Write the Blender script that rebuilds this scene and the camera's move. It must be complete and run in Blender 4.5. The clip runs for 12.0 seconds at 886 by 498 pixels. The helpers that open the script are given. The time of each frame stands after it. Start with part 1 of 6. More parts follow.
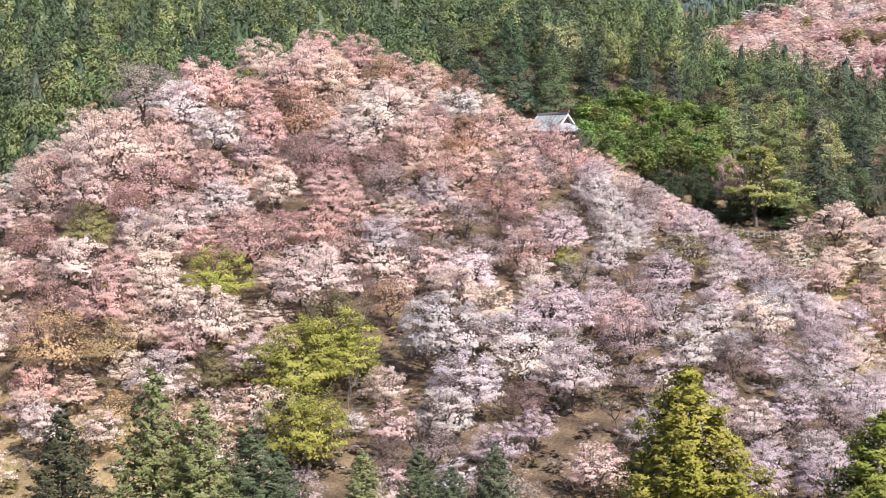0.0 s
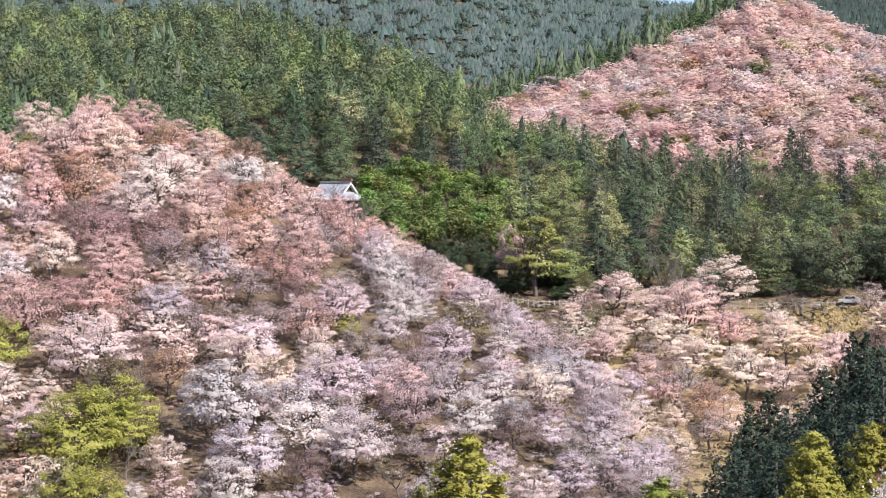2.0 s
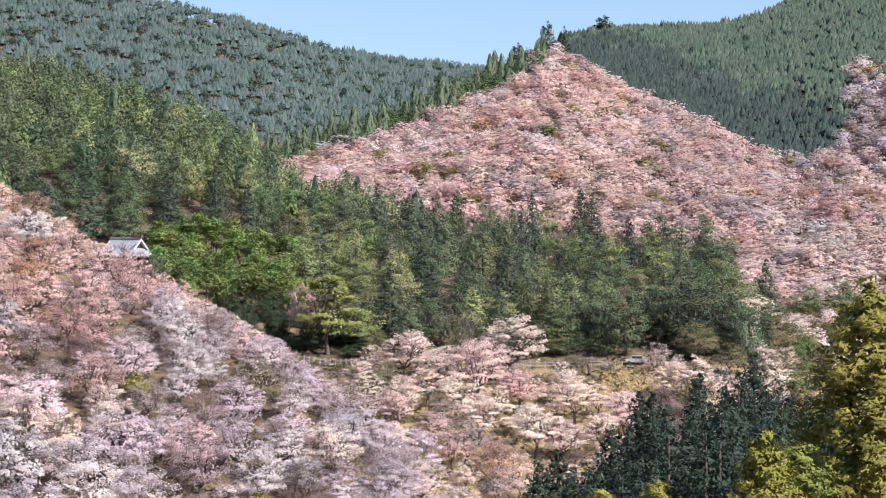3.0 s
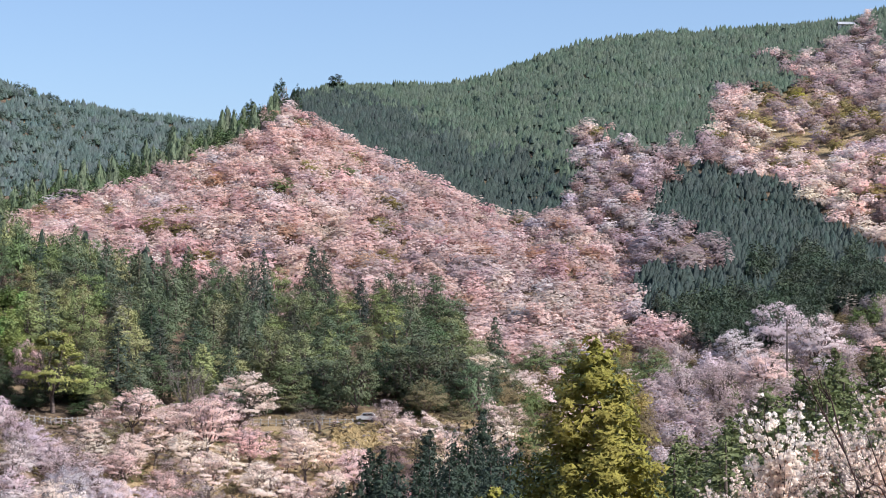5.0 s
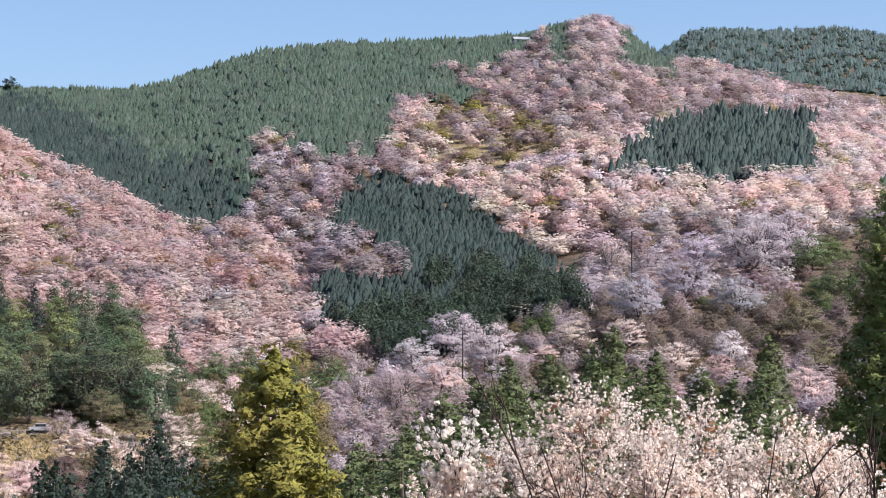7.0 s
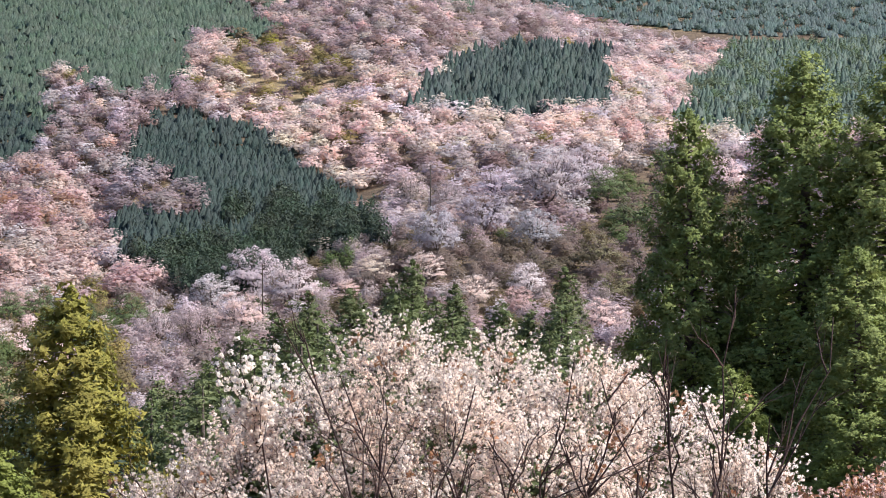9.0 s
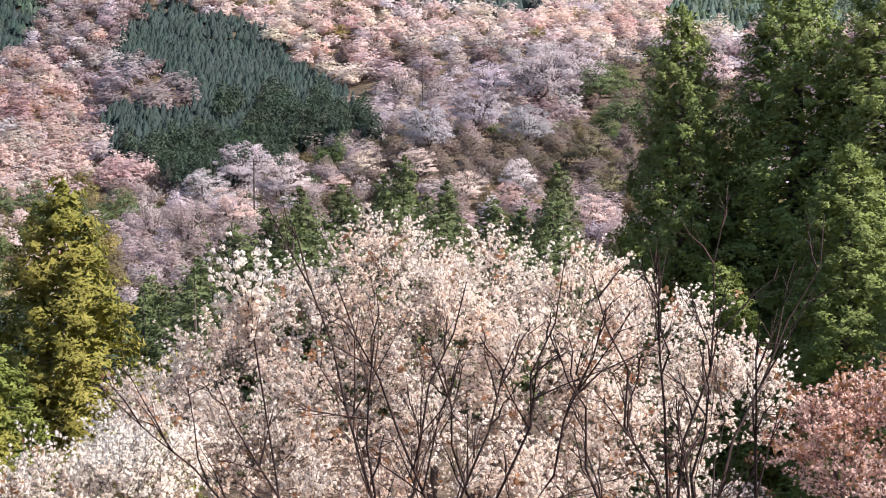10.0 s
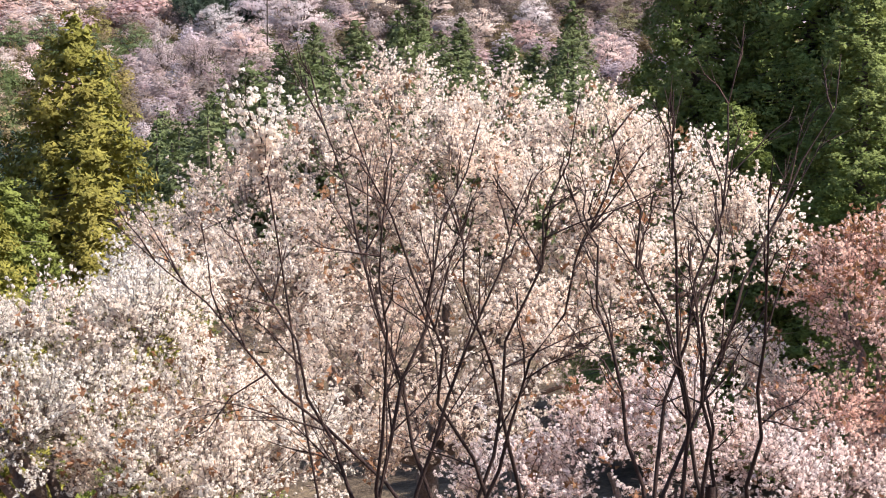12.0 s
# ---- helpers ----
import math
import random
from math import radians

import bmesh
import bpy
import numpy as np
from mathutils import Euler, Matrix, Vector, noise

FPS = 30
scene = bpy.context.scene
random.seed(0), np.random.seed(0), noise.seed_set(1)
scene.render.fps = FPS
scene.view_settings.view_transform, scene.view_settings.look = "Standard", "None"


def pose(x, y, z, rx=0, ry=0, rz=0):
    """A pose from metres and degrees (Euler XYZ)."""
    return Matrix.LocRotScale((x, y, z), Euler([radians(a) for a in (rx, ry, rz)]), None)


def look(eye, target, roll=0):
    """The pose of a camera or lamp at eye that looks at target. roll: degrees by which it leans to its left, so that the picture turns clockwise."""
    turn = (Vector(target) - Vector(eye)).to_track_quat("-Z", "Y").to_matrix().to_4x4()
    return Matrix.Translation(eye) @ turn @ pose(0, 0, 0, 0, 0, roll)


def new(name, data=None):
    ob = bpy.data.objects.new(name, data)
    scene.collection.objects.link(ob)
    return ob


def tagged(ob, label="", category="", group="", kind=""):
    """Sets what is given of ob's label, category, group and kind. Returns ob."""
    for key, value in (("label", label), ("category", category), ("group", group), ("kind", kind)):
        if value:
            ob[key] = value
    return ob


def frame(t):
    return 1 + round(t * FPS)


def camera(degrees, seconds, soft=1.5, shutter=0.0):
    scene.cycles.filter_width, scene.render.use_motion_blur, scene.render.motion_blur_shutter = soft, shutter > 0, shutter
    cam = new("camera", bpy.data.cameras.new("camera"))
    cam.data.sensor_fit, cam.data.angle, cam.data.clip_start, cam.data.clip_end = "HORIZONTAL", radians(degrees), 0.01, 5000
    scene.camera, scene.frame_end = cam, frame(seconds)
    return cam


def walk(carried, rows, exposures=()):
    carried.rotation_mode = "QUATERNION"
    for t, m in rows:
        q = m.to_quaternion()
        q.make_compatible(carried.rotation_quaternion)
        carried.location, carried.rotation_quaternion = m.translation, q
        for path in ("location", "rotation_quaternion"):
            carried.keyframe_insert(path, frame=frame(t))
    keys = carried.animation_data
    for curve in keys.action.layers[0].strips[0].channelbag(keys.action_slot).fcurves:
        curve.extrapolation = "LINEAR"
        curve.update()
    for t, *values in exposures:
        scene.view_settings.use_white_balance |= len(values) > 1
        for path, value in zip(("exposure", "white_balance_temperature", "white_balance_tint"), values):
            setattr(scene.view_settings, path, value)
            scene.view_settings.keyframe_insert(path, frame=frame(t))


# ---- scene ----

# ---- camera: a viewpoint on a wooded slope, panning across the valley ----
LENS = 26.37


def aim(yaw, pitch, roll):
    return pose(0, 0, 0, 0, 0, -yaw) @ pose(0, 0, 0, 90 + pitch) @ pose(0, 0, 0, 0, 0, roll)


PAN = [
    (0.0, -28.11, -2.38, -0.52), (0.5, -27.68, -2.20, -0.46), (1.0, -26.50, -1.80, -0.42), (1.5, -24.42, -1.17, -0.29),
    (2.0, -21.51, -0.34, -0.04), (2.5, -18.26, 0.59, 0.17), (3.0, -15.23, 1.45, 0.39), (3.5, -12.75, 2.15, 0.47),
    (4.4, -9.20, 2.98, 0.48), (5.5, -5.12, 3.37, 0.44), (6.0, -2.63, 3.49, 0.46), (6.5, 0.0, 3.55, 0.39),
    (7.0, 2.59, 3.56, 0.25), (7.5, 4.93, 3.48, 0.03), (8.3, 7.55, 2.85, -0.32), (9.3, 8.85, 0.74, -0.55),
    (9.5, 8.89, 0.11, -0.51), (10.0, 8.89, -1.60, -0.38), (10.5, 8.76, -3.32, -0.16), (11.0, 8.65, -4.80, -0.05),
    (11.5, 8.53, -5.86, 0.04), (12.0, 8.48, -6.50, 0.08),
]
cam = camera(LENS, 12.0, soft=1.0)
walk(cam, [(t, aim(a, b, c)) for t, a, b, c in PAN], exposures=[(0.0, 0.70, 6600, 13), (3.0, 0.63, 6250, 14), (6.0, 0.48, 6150, 14), (8.0, 0.53, 6080, 14),
                                                             (9.5, 0.66, 6280, 12), (12.0, 0.78, 6500, 12)])

# ---- daylight ----
SUN_BEARING, SUN_HEIGHT = 110.0, 49.0
world = bpy.data.worlds.new("sky")
scene.world = world
world.use_nodes = True
wn = world.node_tree.nodes
sky = wn.new("ShaderNodeTexSky")
sky.sky_type, sky.sun_disc = "NISHITA", False
sky.sun_elevation, sky.sun_rotation = radians(SUN_HEIGHT), radians(SUN_BEARING)
sky.air_density, sky.dust_density, sky.ozone_density = 1.0, 1.3, 3.0
world.node_tree.links.new(sky.outputs[0], wn["Background"].inputs[0])
wn["Background"].inputs[1].default_value = 0.118
sun = new("sun", bpy.data.lights.new("sun", "SUN"))
sun.data.energy, sun.data.angle, sun.data.color = 5.0, radians(0.6), (1.0, 0.95, 0.88)
_b, _h = radians(SUN_BEARING), radians(SUN_HEIGHT)
sun.matrix_world = look((0, 0, 0), (-math.sin(_b) * math.cos(_h), -math.cos(_b) * math.cos(_h), -math.sin(_h)))


# ---- materials ----
def nodes(name):
    m = bpy.data.materials.new(name)
    m.use_nodes = True
    nt = m.node_tree
    nt.nodes.clear()
    out = nt.nodes.new("ShaderNodeOutputMaterial")
    return m, nt, out


def add(nt, kind, **values):
    n = nt.nodes.new(kind)
    for key, v in values.items():
        if key in n.inputs:
            n.inputs[key].default_value = v
    return n


def math_node(nt, op, a, b):
    n = nt.nodes.new("ShaderNodeMath")
    n.operation = op
    for i, v in enumerate((a, b)):
        if isinstance(v, (int, float)):
            n.inputs[i].default_value = v
        else:
            nt.links.new(v, n.inputs[i])
    return n.outputs[0]


def mix_col(nt, fac, a, b, blend="MIX"):
    n = nt.nodes.new("ShaderNodeMix")
    n.data_type, n.blend_type = "RGBA", blend
    for i, v in ((0, fac), (6, a), (7, b)):
        if isinstance(v, (int, float)):
            n.inputs[i].default_value = v
        elif isinstance(v, tuple):
            n.inputs[i].default_value = (*v, 1)
        else:
            nt.links.new(v, n.inputs[i])
    return n.outputs[2]


def ramp(nt, fac, stops):
    n = nt.nodes.new("ShaderNodeValToRGB")
    els = n.color_ramp.elements
    while len(els) < len(stops):
        els.new(0.5)
    for e, (p, c) in zip(els, stops):
        e.position, e.color = p, (*c, 1)
    nt.links.new(fac, n.inputs[0])
    return n.outputs[0]


def noise_tex(nt, scale, detail=3.0, rough=0.6, space="Position"):
    g = nt.nodes.new("ShaderNodeNewGeometry") if space == "Position" else nt.nodes.new("ShaderNodeTexCoord")
    n = add(nt, "ShaderNodeTexNoise", Scale=scale, Detail=detail, Roughness=rough)
    nt.links.new(g.outputs[space], n.inputs["Vector"])
    return n.outputs[0]


def foliage(name, source, spread=0.35, through_light=0.35, gloss=0.25, patch=0.6, second=(1, 1, 1), grain=2.6, gap=0.5, relief=0.9):
    """Leaves or petals. source: 'object' takes the tree's own colour, 'tint' a colour stored with the mesh."""
    m, nt, out = nodes(name)
    if source == "object":
        col = nt.nodes.new("ShaderNodeObjectInfo").outputs["Color"]
    else:
        a = nt.nodes.new("ShaderNodeAttribute")
        a.attribute_name = "tint"
        col = a.outputs["Color"]
    geo = nt.nodes.new("ShaderNodeNewGeometry")
    isl = geo.outputs["Random Per Island"]
    lum = math_node(nt, "ADD", math_node(nt, "MULTIPLY", isl, 2 * spread), 1 - spread)
    grey = nt.nodes.new("ShaderNodeCombineColor")
    for i in range(3):
        nt.links.new(lum, grey.inputs[i])
    col = mix_col(nt, 1.0, col, grey.outputs[0], "MULTIPLY")
    tinted = mix_col(nt, 1.0, col, second, "MULTIPLY")
    n = noise_tex(nt, patch, 4.0, 0.65)
    fac = nt.nodes.new("ShaderNodeMapRange")
    fac.inputs[1].default_value, fac.inputs[2].default_value = 0.4, 0.62
    nt.links.new(n, fac.inputs[0])
    col = mix_col(nt, fac.outputs[0], col, tinted)
    # Fine noise puts dark gaps between the leaves into the colour.
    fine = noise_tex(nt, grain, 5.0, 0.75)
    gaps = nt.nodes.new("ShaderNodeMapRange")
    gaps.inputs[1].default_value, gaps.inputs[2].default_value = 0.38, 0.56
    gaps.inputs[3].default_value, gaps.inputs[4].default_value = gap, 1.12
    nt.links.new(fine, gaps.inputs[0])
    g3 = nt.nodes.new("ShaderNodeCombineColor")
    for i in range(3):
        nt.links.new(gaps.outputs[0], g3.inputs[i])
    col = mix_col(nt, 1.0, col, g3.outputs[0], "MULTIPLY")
    p = add(nt, "ShaderNodeBsdfPrincipled", Roughness=0.6)
    p.inputs["Specular IOR Level"].default_value = gloss
    bmp = add(nt, "ShaderNodeBump", Strength=relief, Distance=0.5 / grain)
    nt.links.new(fine, bmp.inputs["Height"])
    nt.links.new(bmp.outputs[0], p.inputs["Normal"])
    tr = nt.nodes.new("ShaderNodeBsdfTranslucent")
    nt.links.new(col, p.inputs["Base Color"])
    nt.links.new(col, tr.inputs["Color"])
    mx = nt.nodes.new("ShaderNodeMixShader")
    mx.inputs[0].default_value = through_light
    nt.links.new(p.outputs[0], mx.inputs[1])
    nt.links.new(tr.outputs[0], mx.inputs[2])
    nt.links.new(mx.outputs[0], out.inputs[0])
    return m


def surface(name, dark, light, scale=4.0, rough=0.8, bump=0.3, metal=0.0, fine=8.0):
    """A plain rough surface with blotches at two scales and a fine relief."""
    m, nt, out = nodes(name)
    n1, n2 = noise_tex(nt, scale), noise_tex(nt, scale * fine, 2.0)
    f = math_node(nt, "ADD", math_node(nt, "MULTIPLY", n1, 0.65), math_node(nt, "MULTIPLY", n2, 0.35))
    col = ramp(nt, f, [(0.35, dark), (0.65, light)])
    p = add(nt, "ShaderNodeBsdfPrincipled", Roughness=rough, Metallic=metal)
    b = add(nt, "ShaderNodeBump", Strength=bump, Distance=0.3 / scale)
    nt.links.new(n2, b.inputs["Height"])
    nt.links.new(b.outputs[0], p.inputs["Normal"])
    nt.links.new(col, p.inputs["Base Color"])
    nt.links.new(p.outputs[0], out.inputs[0])
    return m


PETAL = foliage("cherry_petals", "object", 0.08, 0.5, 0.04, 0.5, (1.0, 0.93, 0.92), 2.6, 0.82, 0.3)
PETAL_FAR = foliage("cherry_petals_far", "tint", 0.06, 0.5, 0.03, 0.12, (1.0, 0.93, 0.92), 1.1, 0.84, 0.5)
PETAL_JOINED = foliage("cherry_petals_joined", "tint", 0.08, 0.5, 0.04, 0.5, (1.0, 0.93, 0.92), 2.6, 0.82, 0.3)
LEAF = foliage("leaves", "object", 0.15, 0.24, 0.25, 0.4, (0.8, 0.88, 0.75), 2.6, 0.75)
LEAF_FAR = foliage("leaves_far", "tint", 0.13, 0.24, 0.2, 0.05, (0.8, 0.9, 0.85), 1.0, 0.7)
BARK = surface("bark", (0.07, 0.05, 0.042), (0.18, 0.14, 0.12), 3.0, 0.9, 0.6)
GREY_BARK = surface("grey_bark", (0.10, 0.085, 0.075), (0.30, 0.26, 0.23), 3.0, 0.9, 0.6)
CHERRY_BARK = surface("cherry_bark", (0.10, 0.07, 0.06), (0.27, 0.20, 0.17), 6.0, 0.75, 0.4)
TWIG = surface("twig_bark", (0.024, 0.010, 0.008), (0.062, 0.031, 0.024), 12.0, 0.92, 0.3)


def ground_material(name, lo, hi):
    m, nt, out = nodes(name)
    big, mid, fine = noise_tex(nt, 0.02, 4.0), noise_tex(nt, 0.25, 5.0, 0.7), noise_tex(nt, 3.0, 3.0, 0.7)
    litter = ramp(nt, mid, [(0.3, (0.06, 0.042, 0.030)), (0.5, (0.13, 0.095, 0.066)), (0.7, (0.24, 0.175, 0.11))])
    grass = ramp(nt, mid, [(0.32, (0.13, 0.10, 0.055)), (0.55, (0.32, 0.24, 0.13)), (0.7, (0.40, 0.31, 0.18))])
    f = nt.nodes.new("ShaderNodeMapRange")
    f.inputs[1].default_value, f.inputs[2].default_value = lo, hi
    nt.links.new(big, f.inputs[0])
    col = mix_col(nt, f.outputs[0], litter, grass)
    g = ramp(nt, fine, [(0.3, (0.6, 0.6, 0.6)), (0.7, (1.25, 1.25, 1.25))])
    col = mix_col(nt, 1.0, col, g, "MULTIPLY")
    p = add(nt, "ShaderNodeBsdfPrincipled", Roughness=0.95)
    p.inputs["Specular IOR Level"].default_value = 0.1
    b = add(nt, "ShaderNodeBump", Strength=0.8, Distance=0.3)
    nt.links.new(fine, b.inputs["Height"])
    nt.links.new(b.outputs[0], p.inputs["Normal"])
    nt.links.new(col, p.inputs["Base Color"])
    nt.links.new(p.outputs[0], out.inputs[0])
    return m


SOIL, DRY_GRASS = ground_material("hillside_soil", 0.55, 0.72), ground_material("dry_grass", 0.25, 0.5)

# ---- the lie of the land, as lines round the viewpoint: bearing, distance, angle of height above the eye ----
STAND = [(-180, 3, 10), (-90, 3, -20), (0, 3, -30), (90, 3, -20), (180, 3, 10)]
BANK = [(-180, 12, 14), (-90, 10, -8), (-45, 10, -24), (0, 10, -27), (25, 10, -25), (90, 10, -8), (180, 12, 14)]
SLOPE = [(-180, 60, 16), (-90, 55, -6), (-45, 55, -17), (0, 55, -17), (25, 55, -15), (90, 55, -5), (180, 60, 16)]
SPUR = [(-180, 150, 16), (-90, 150, -6), (-45, 150, -12), (-16, 150, -12), (-13, 160, -11), (-10, 165, -9), (-5, 165, -7.2),
        (0, 155, -6.8), (4, 150, -5.6), (8, 145, -4.4), (13, 140, -4.8), (25, 140, -4.5), (90, 150, -4), (180, 150, 16)]
BROOK = [(-180, 190, 16), (-90, 185, -6), (-45, 185, -10.5), (-16, 185, -10.5), (-12, 200, -10), (-5, 220, -8.4), (5, 220, -6.5),
         (13, 220, -5.5), (25, 220, -5), (90, 210, -3), (180, 190, 16)]
BROW = [(-180, 260, 16), (-90, 260, -1), (-46, 270, -4), (-41.3, 290, -1), (-38.3, 305, 1.3), (-34.6, 320, 2.4), (-31.5, 332, 3.2),
        (-29.5, 330, 2.7), (-27.4, 325, 2.2), (-25.9, 315, 1.05), (-23.7, 300, -0.35), (-20.7, 275, -2.25), (-19, 262, -3.55),
        (-17.6, 250, -4.85), (-16.3, 238, -6.15), (-14.5, 225, -7.75), (-12, 245, -7), (-5, 260, -6), (5, 260, -4.8), (13, 265, -4),
        (25, 265, -3.5), (90, 260, 0), (180, 260, 16)]
HOLLOW = [(-180, 300, 16), (-90, 300, -1), (-46, 300, -4), (-41.3, 320, -1.4), (-34.6, 345, 1.4), (-31.5, 352, 2.2), (-27.4, 345, 1),
          (-25.9, 338, 0.1), (-23.7, 325, -1.2), (-20.7, 297, -3.1), (-19, 285, -3.9), (-16.3, 262, -5.7), (-14.5, 255, -6.3),
          (-12, 275, -5.5), (-5, 290, -4.2), (5, 300, -3.4), (13, 310, -2.6), (25, 310, -2.5), (90, 300, 1), (180, 300, 16)]
TERRACE = [(-180, 360, 15), (-90, 360, 1), (-46, 360, 0), (-41, 365, 1), (-34, 385, 2.6), (-28, 385, 2.0), (-24.5, 372, 0.55), (-22, 350, -0.9),
           (-19, 330, -1.9), (-9, 330, -1.9), (-4, 345, -2.1), (0, 360, -1.9), (5, 380, -1.4), (9, 380, -0.7), (14, 380, -0.6),
           (25, 380, -0.6), (90, 360, 3), (180, 360, 15)]
WOOD = [(-180, 520, 14), (-90, 560, 5), (-46, 600, 7), (-41, 600, 6.8), (-31.4, 560, 5.9), (-28.7, 550, 6.3), (-26.4, 540, 6.0), (-24.7, 525, 5.5),
        (-23.0, 505, 5.0), (-21.3, 490, 4.1), (-20.3, 478, 3.4), (-19.6, 465, 2.5), (-17.2, 450, 2.1), (-14.6, 435, 1.3), (-11, 420, 1.1), (-7.2, 410, 0.7),
        (-6, 405, -0.9), (-4, 400, -1.5), (0, 430, -0.7), (4, 450, 0), (8, 430, 1), (14, 430, 1), (25, 430, 1), (90, 500, 6), (180, 520, 14)]
GAP = [(-180, 560, 14), (-90, 600, 5), (-46, 650, 6), (-31.5, 610, 4.8), (-24.8, 570, 4.0), (-20.6, 520, 2.2), (-17.2, 490, 1),
       (-11, 460, 0.2), (-6, 440, -0.8), (-4, 435, -0.8), (0, 470, 0.2), (4, 490, 0.9), (8, 490, 2), (14, 490, 2), (25, 490, 2), (90, 560, 7), (180, 560, 14)]
MIDDLE = [(-180, 760, 14), (-90, 800, 8), (-46, 800, 7), (-31, 760, 5), (-24, 720, 3.6), (-20, 715, 4.0), (-18.4, 725, 4.6), (-16.7, 750, 5.2),
          (-14.2, 780, 6.3), (-12, 800, 7.3), (-10, 775, 6.2), (-8.3, 745, 5.4), (-6.6, 705, 4.5), (-5.2, 685, 3.9), (-3.5, 660, 4.1),
          (-1.5, 585, 2.4), (-0.9, 590, 3.4), (0.45, 640, 4.7), (3.6, 600, 3.7), (5.3, 560, 2.8), (6.6, 550, 2.4), (8, 560, 3.0),
          (11, 565, 3.1), (14, 570, 3.1), (25, 570, 3.2), (90, 700, 9), (180, 760, 14)]
BACK = [(-180, 800, 14), (-90, 850, 8), (-46, 850, 7), (-31, 810, 4.6), (-24, 770, 3.2), (-18.4, 775, 3.9), (-12, 850, 6.5), (-8.3, 790, 4.8),
        (-5.2, 725, 3.3), (-3.5, 695, 3.3), (-1.5, 640, 3.0), (0.45, 675, 4.1), (3.6, 640, 3.5), (5.3, 600, 2.9), (8, 620, 4.1),
        (14, 630, 4.2), (25, 630, 4.2), (90, 760, 9), (180, 800, 14)]
CREST = [(-180, 1100, 12), (-90, 1100, 9), (-46, 1000, 7), (-20, 1000, 4.6), (-14, 1060, 6.2), (-11.4, 1080, 7.85), (-10, 1090, 8.05), (-6.6, 1100, 8.07),
         (-4.9, 1110, 8.67), (-3.2, 1120, 9.27), (-0.8, 1120, 9.62), (1.6, 1110, 9.67), (5.2, 1100, 9.92), (7.1, 1090, 10.47), (7.9, 1085, 10.17),
         (9.1, 1070, 9.25), (11, 1050, 8.85), (13.7, 1030, 8.1), (16, 1020, 7.5), (25, 1000, 7.2), (90, 1100, 10), (180, 1100, 12)]
BEHIND = [(-180, 1250, 10), (-46, 1150, 6.5), (-20, 1120, 4.3), (-11, 1220, 6.6), (-3, 1260, 7.8), (7, 1230, 8.6), (14, 1180, 6.8), (25, 1150, 6.2), (180, 1250, 10)]
FAR = [(-180, 1700, 9), (-46, 1400, 9), (-31, 1380, 9.15), (-26, 1370, 8.95), (-23.5, 1360, 8.65), (-21, 1350, 8.15), (-18.9, 1340, 7.45), (-16.3, 1330, 7.05), (-14.6, 1330, 6.85),
       (-11, 1400, 6.65), (3, 1700, 7.85), (9.1, 1700, 9.35), (10.3, 1700, 10.1), (12, 1700, 10), (14.5, 1700, 10), (17.3, 1700, 9.45), (25, 1700, 8.8), (180, 1700, 9)]
BEYOND = [(-180, 2600, 4), (180, 2600, 4)]
EDGE = [(-180, 4800, 0.5), (180, 4800, 0.5)]
LINES = [STAND, BANK, SLOPE, SPUR, BROOK, BROW, HOLLOW, TERRACE, WOOD, GAP, MIDDLE, BACK, CREST, BEHIND, FAR, BEYOND, EDGE]
(I_STAND, I_BANK, I_SLOPE, I_SPUR, I_BROOK, I_BROW, I_HOLLOW, I_TERRACE, I_WOOD, I_GAP, I_MIDDLE, I_BACK, I_CREST, I_BEHIND, I_FAR,
 I_BEYOND, I_EDGE) = range(17)
_fine = np.arange(-180, 180.01, 0.1)


def _table():
    rr, zz = [], []
    k = np.exp(-0.5 * (np.arange(-6, 7) / 2.6) ** 2)
    k /= k.sum()
    for line in LINES:
        a = np.array(line, float)
        r = np.interp(_fine, a[:, 0], a[:, 1])
        e = np.interp(_fine, a[:, 0], a[:, 2])
        r, e = (np.convolve(np.pad(v, 6, mode="edge"), k, "valid") for v in (r, e))
        rr.append(r)
        zz.append(r * np.tan(np.radians(e)))
    return np.array(rr), np.array(zz)


LAND_R, LAND_Z = _table()


def line_r(i, az):
    return float(np.interp(az, _fine, LAND_R[i]))


def rough(x, y):
    """Small swells of the ground."""
    return 0.9 * noise.noise((x / 23, y / 23, 3.1)) + 0.35 * noise.noise((x / 7, y / 7, 8.7))


def profile(az):
    f = (az + 180) / 0.1
    j = min(int(f), len(_fine) - 2)
    w = f - j
    return LAND_R[:, j] * (1 - w) + LAND_R[:, j + 1] * w, LAND_Z[:, j] * (1 - w) + LAND_Z[:, j + 1] * w


def land(az, r):
    """The ground's height at a bearing and distance."""
    rs, zs = profile(az)
    z = float(np.interp(r, rs, zs, left=-1.7))
    a = radians(az)
    return z + rough(r * math.sin(a), r * math.cos(a)) * min(1.0, r / 60)


def spot(az, r, z=None):
    a = radians(az)
    return Vector((r * math.sin(a), r * math.cos(a), land(az, r) if z is None else z))


def rise(az, top, h, r0, r1):
    """How far off a tree of height h stands on the slope between r0 and r1 to reach the angle top."""
    t = math.tan(radians(top))
    r = r0
    while r < r1:
        if land(az, r) + h >= r * t:
            return r
        r += 1.5
    return r1


def el_of(az, r, up=0.0):
    return math.degrees(math.atan2(land(az, r) + up, r))


def in_poly(poly, x, y):
    inside = False
    for (x0, y0), (x1, y1) in zip(poly, poly[1:] + poly[:1]):
        if (y0 > y) != (y1 > y) and x < (x1 - x0) * (y - y0) / (y1 - y0) + x0:
            inside = not inside
    return inside


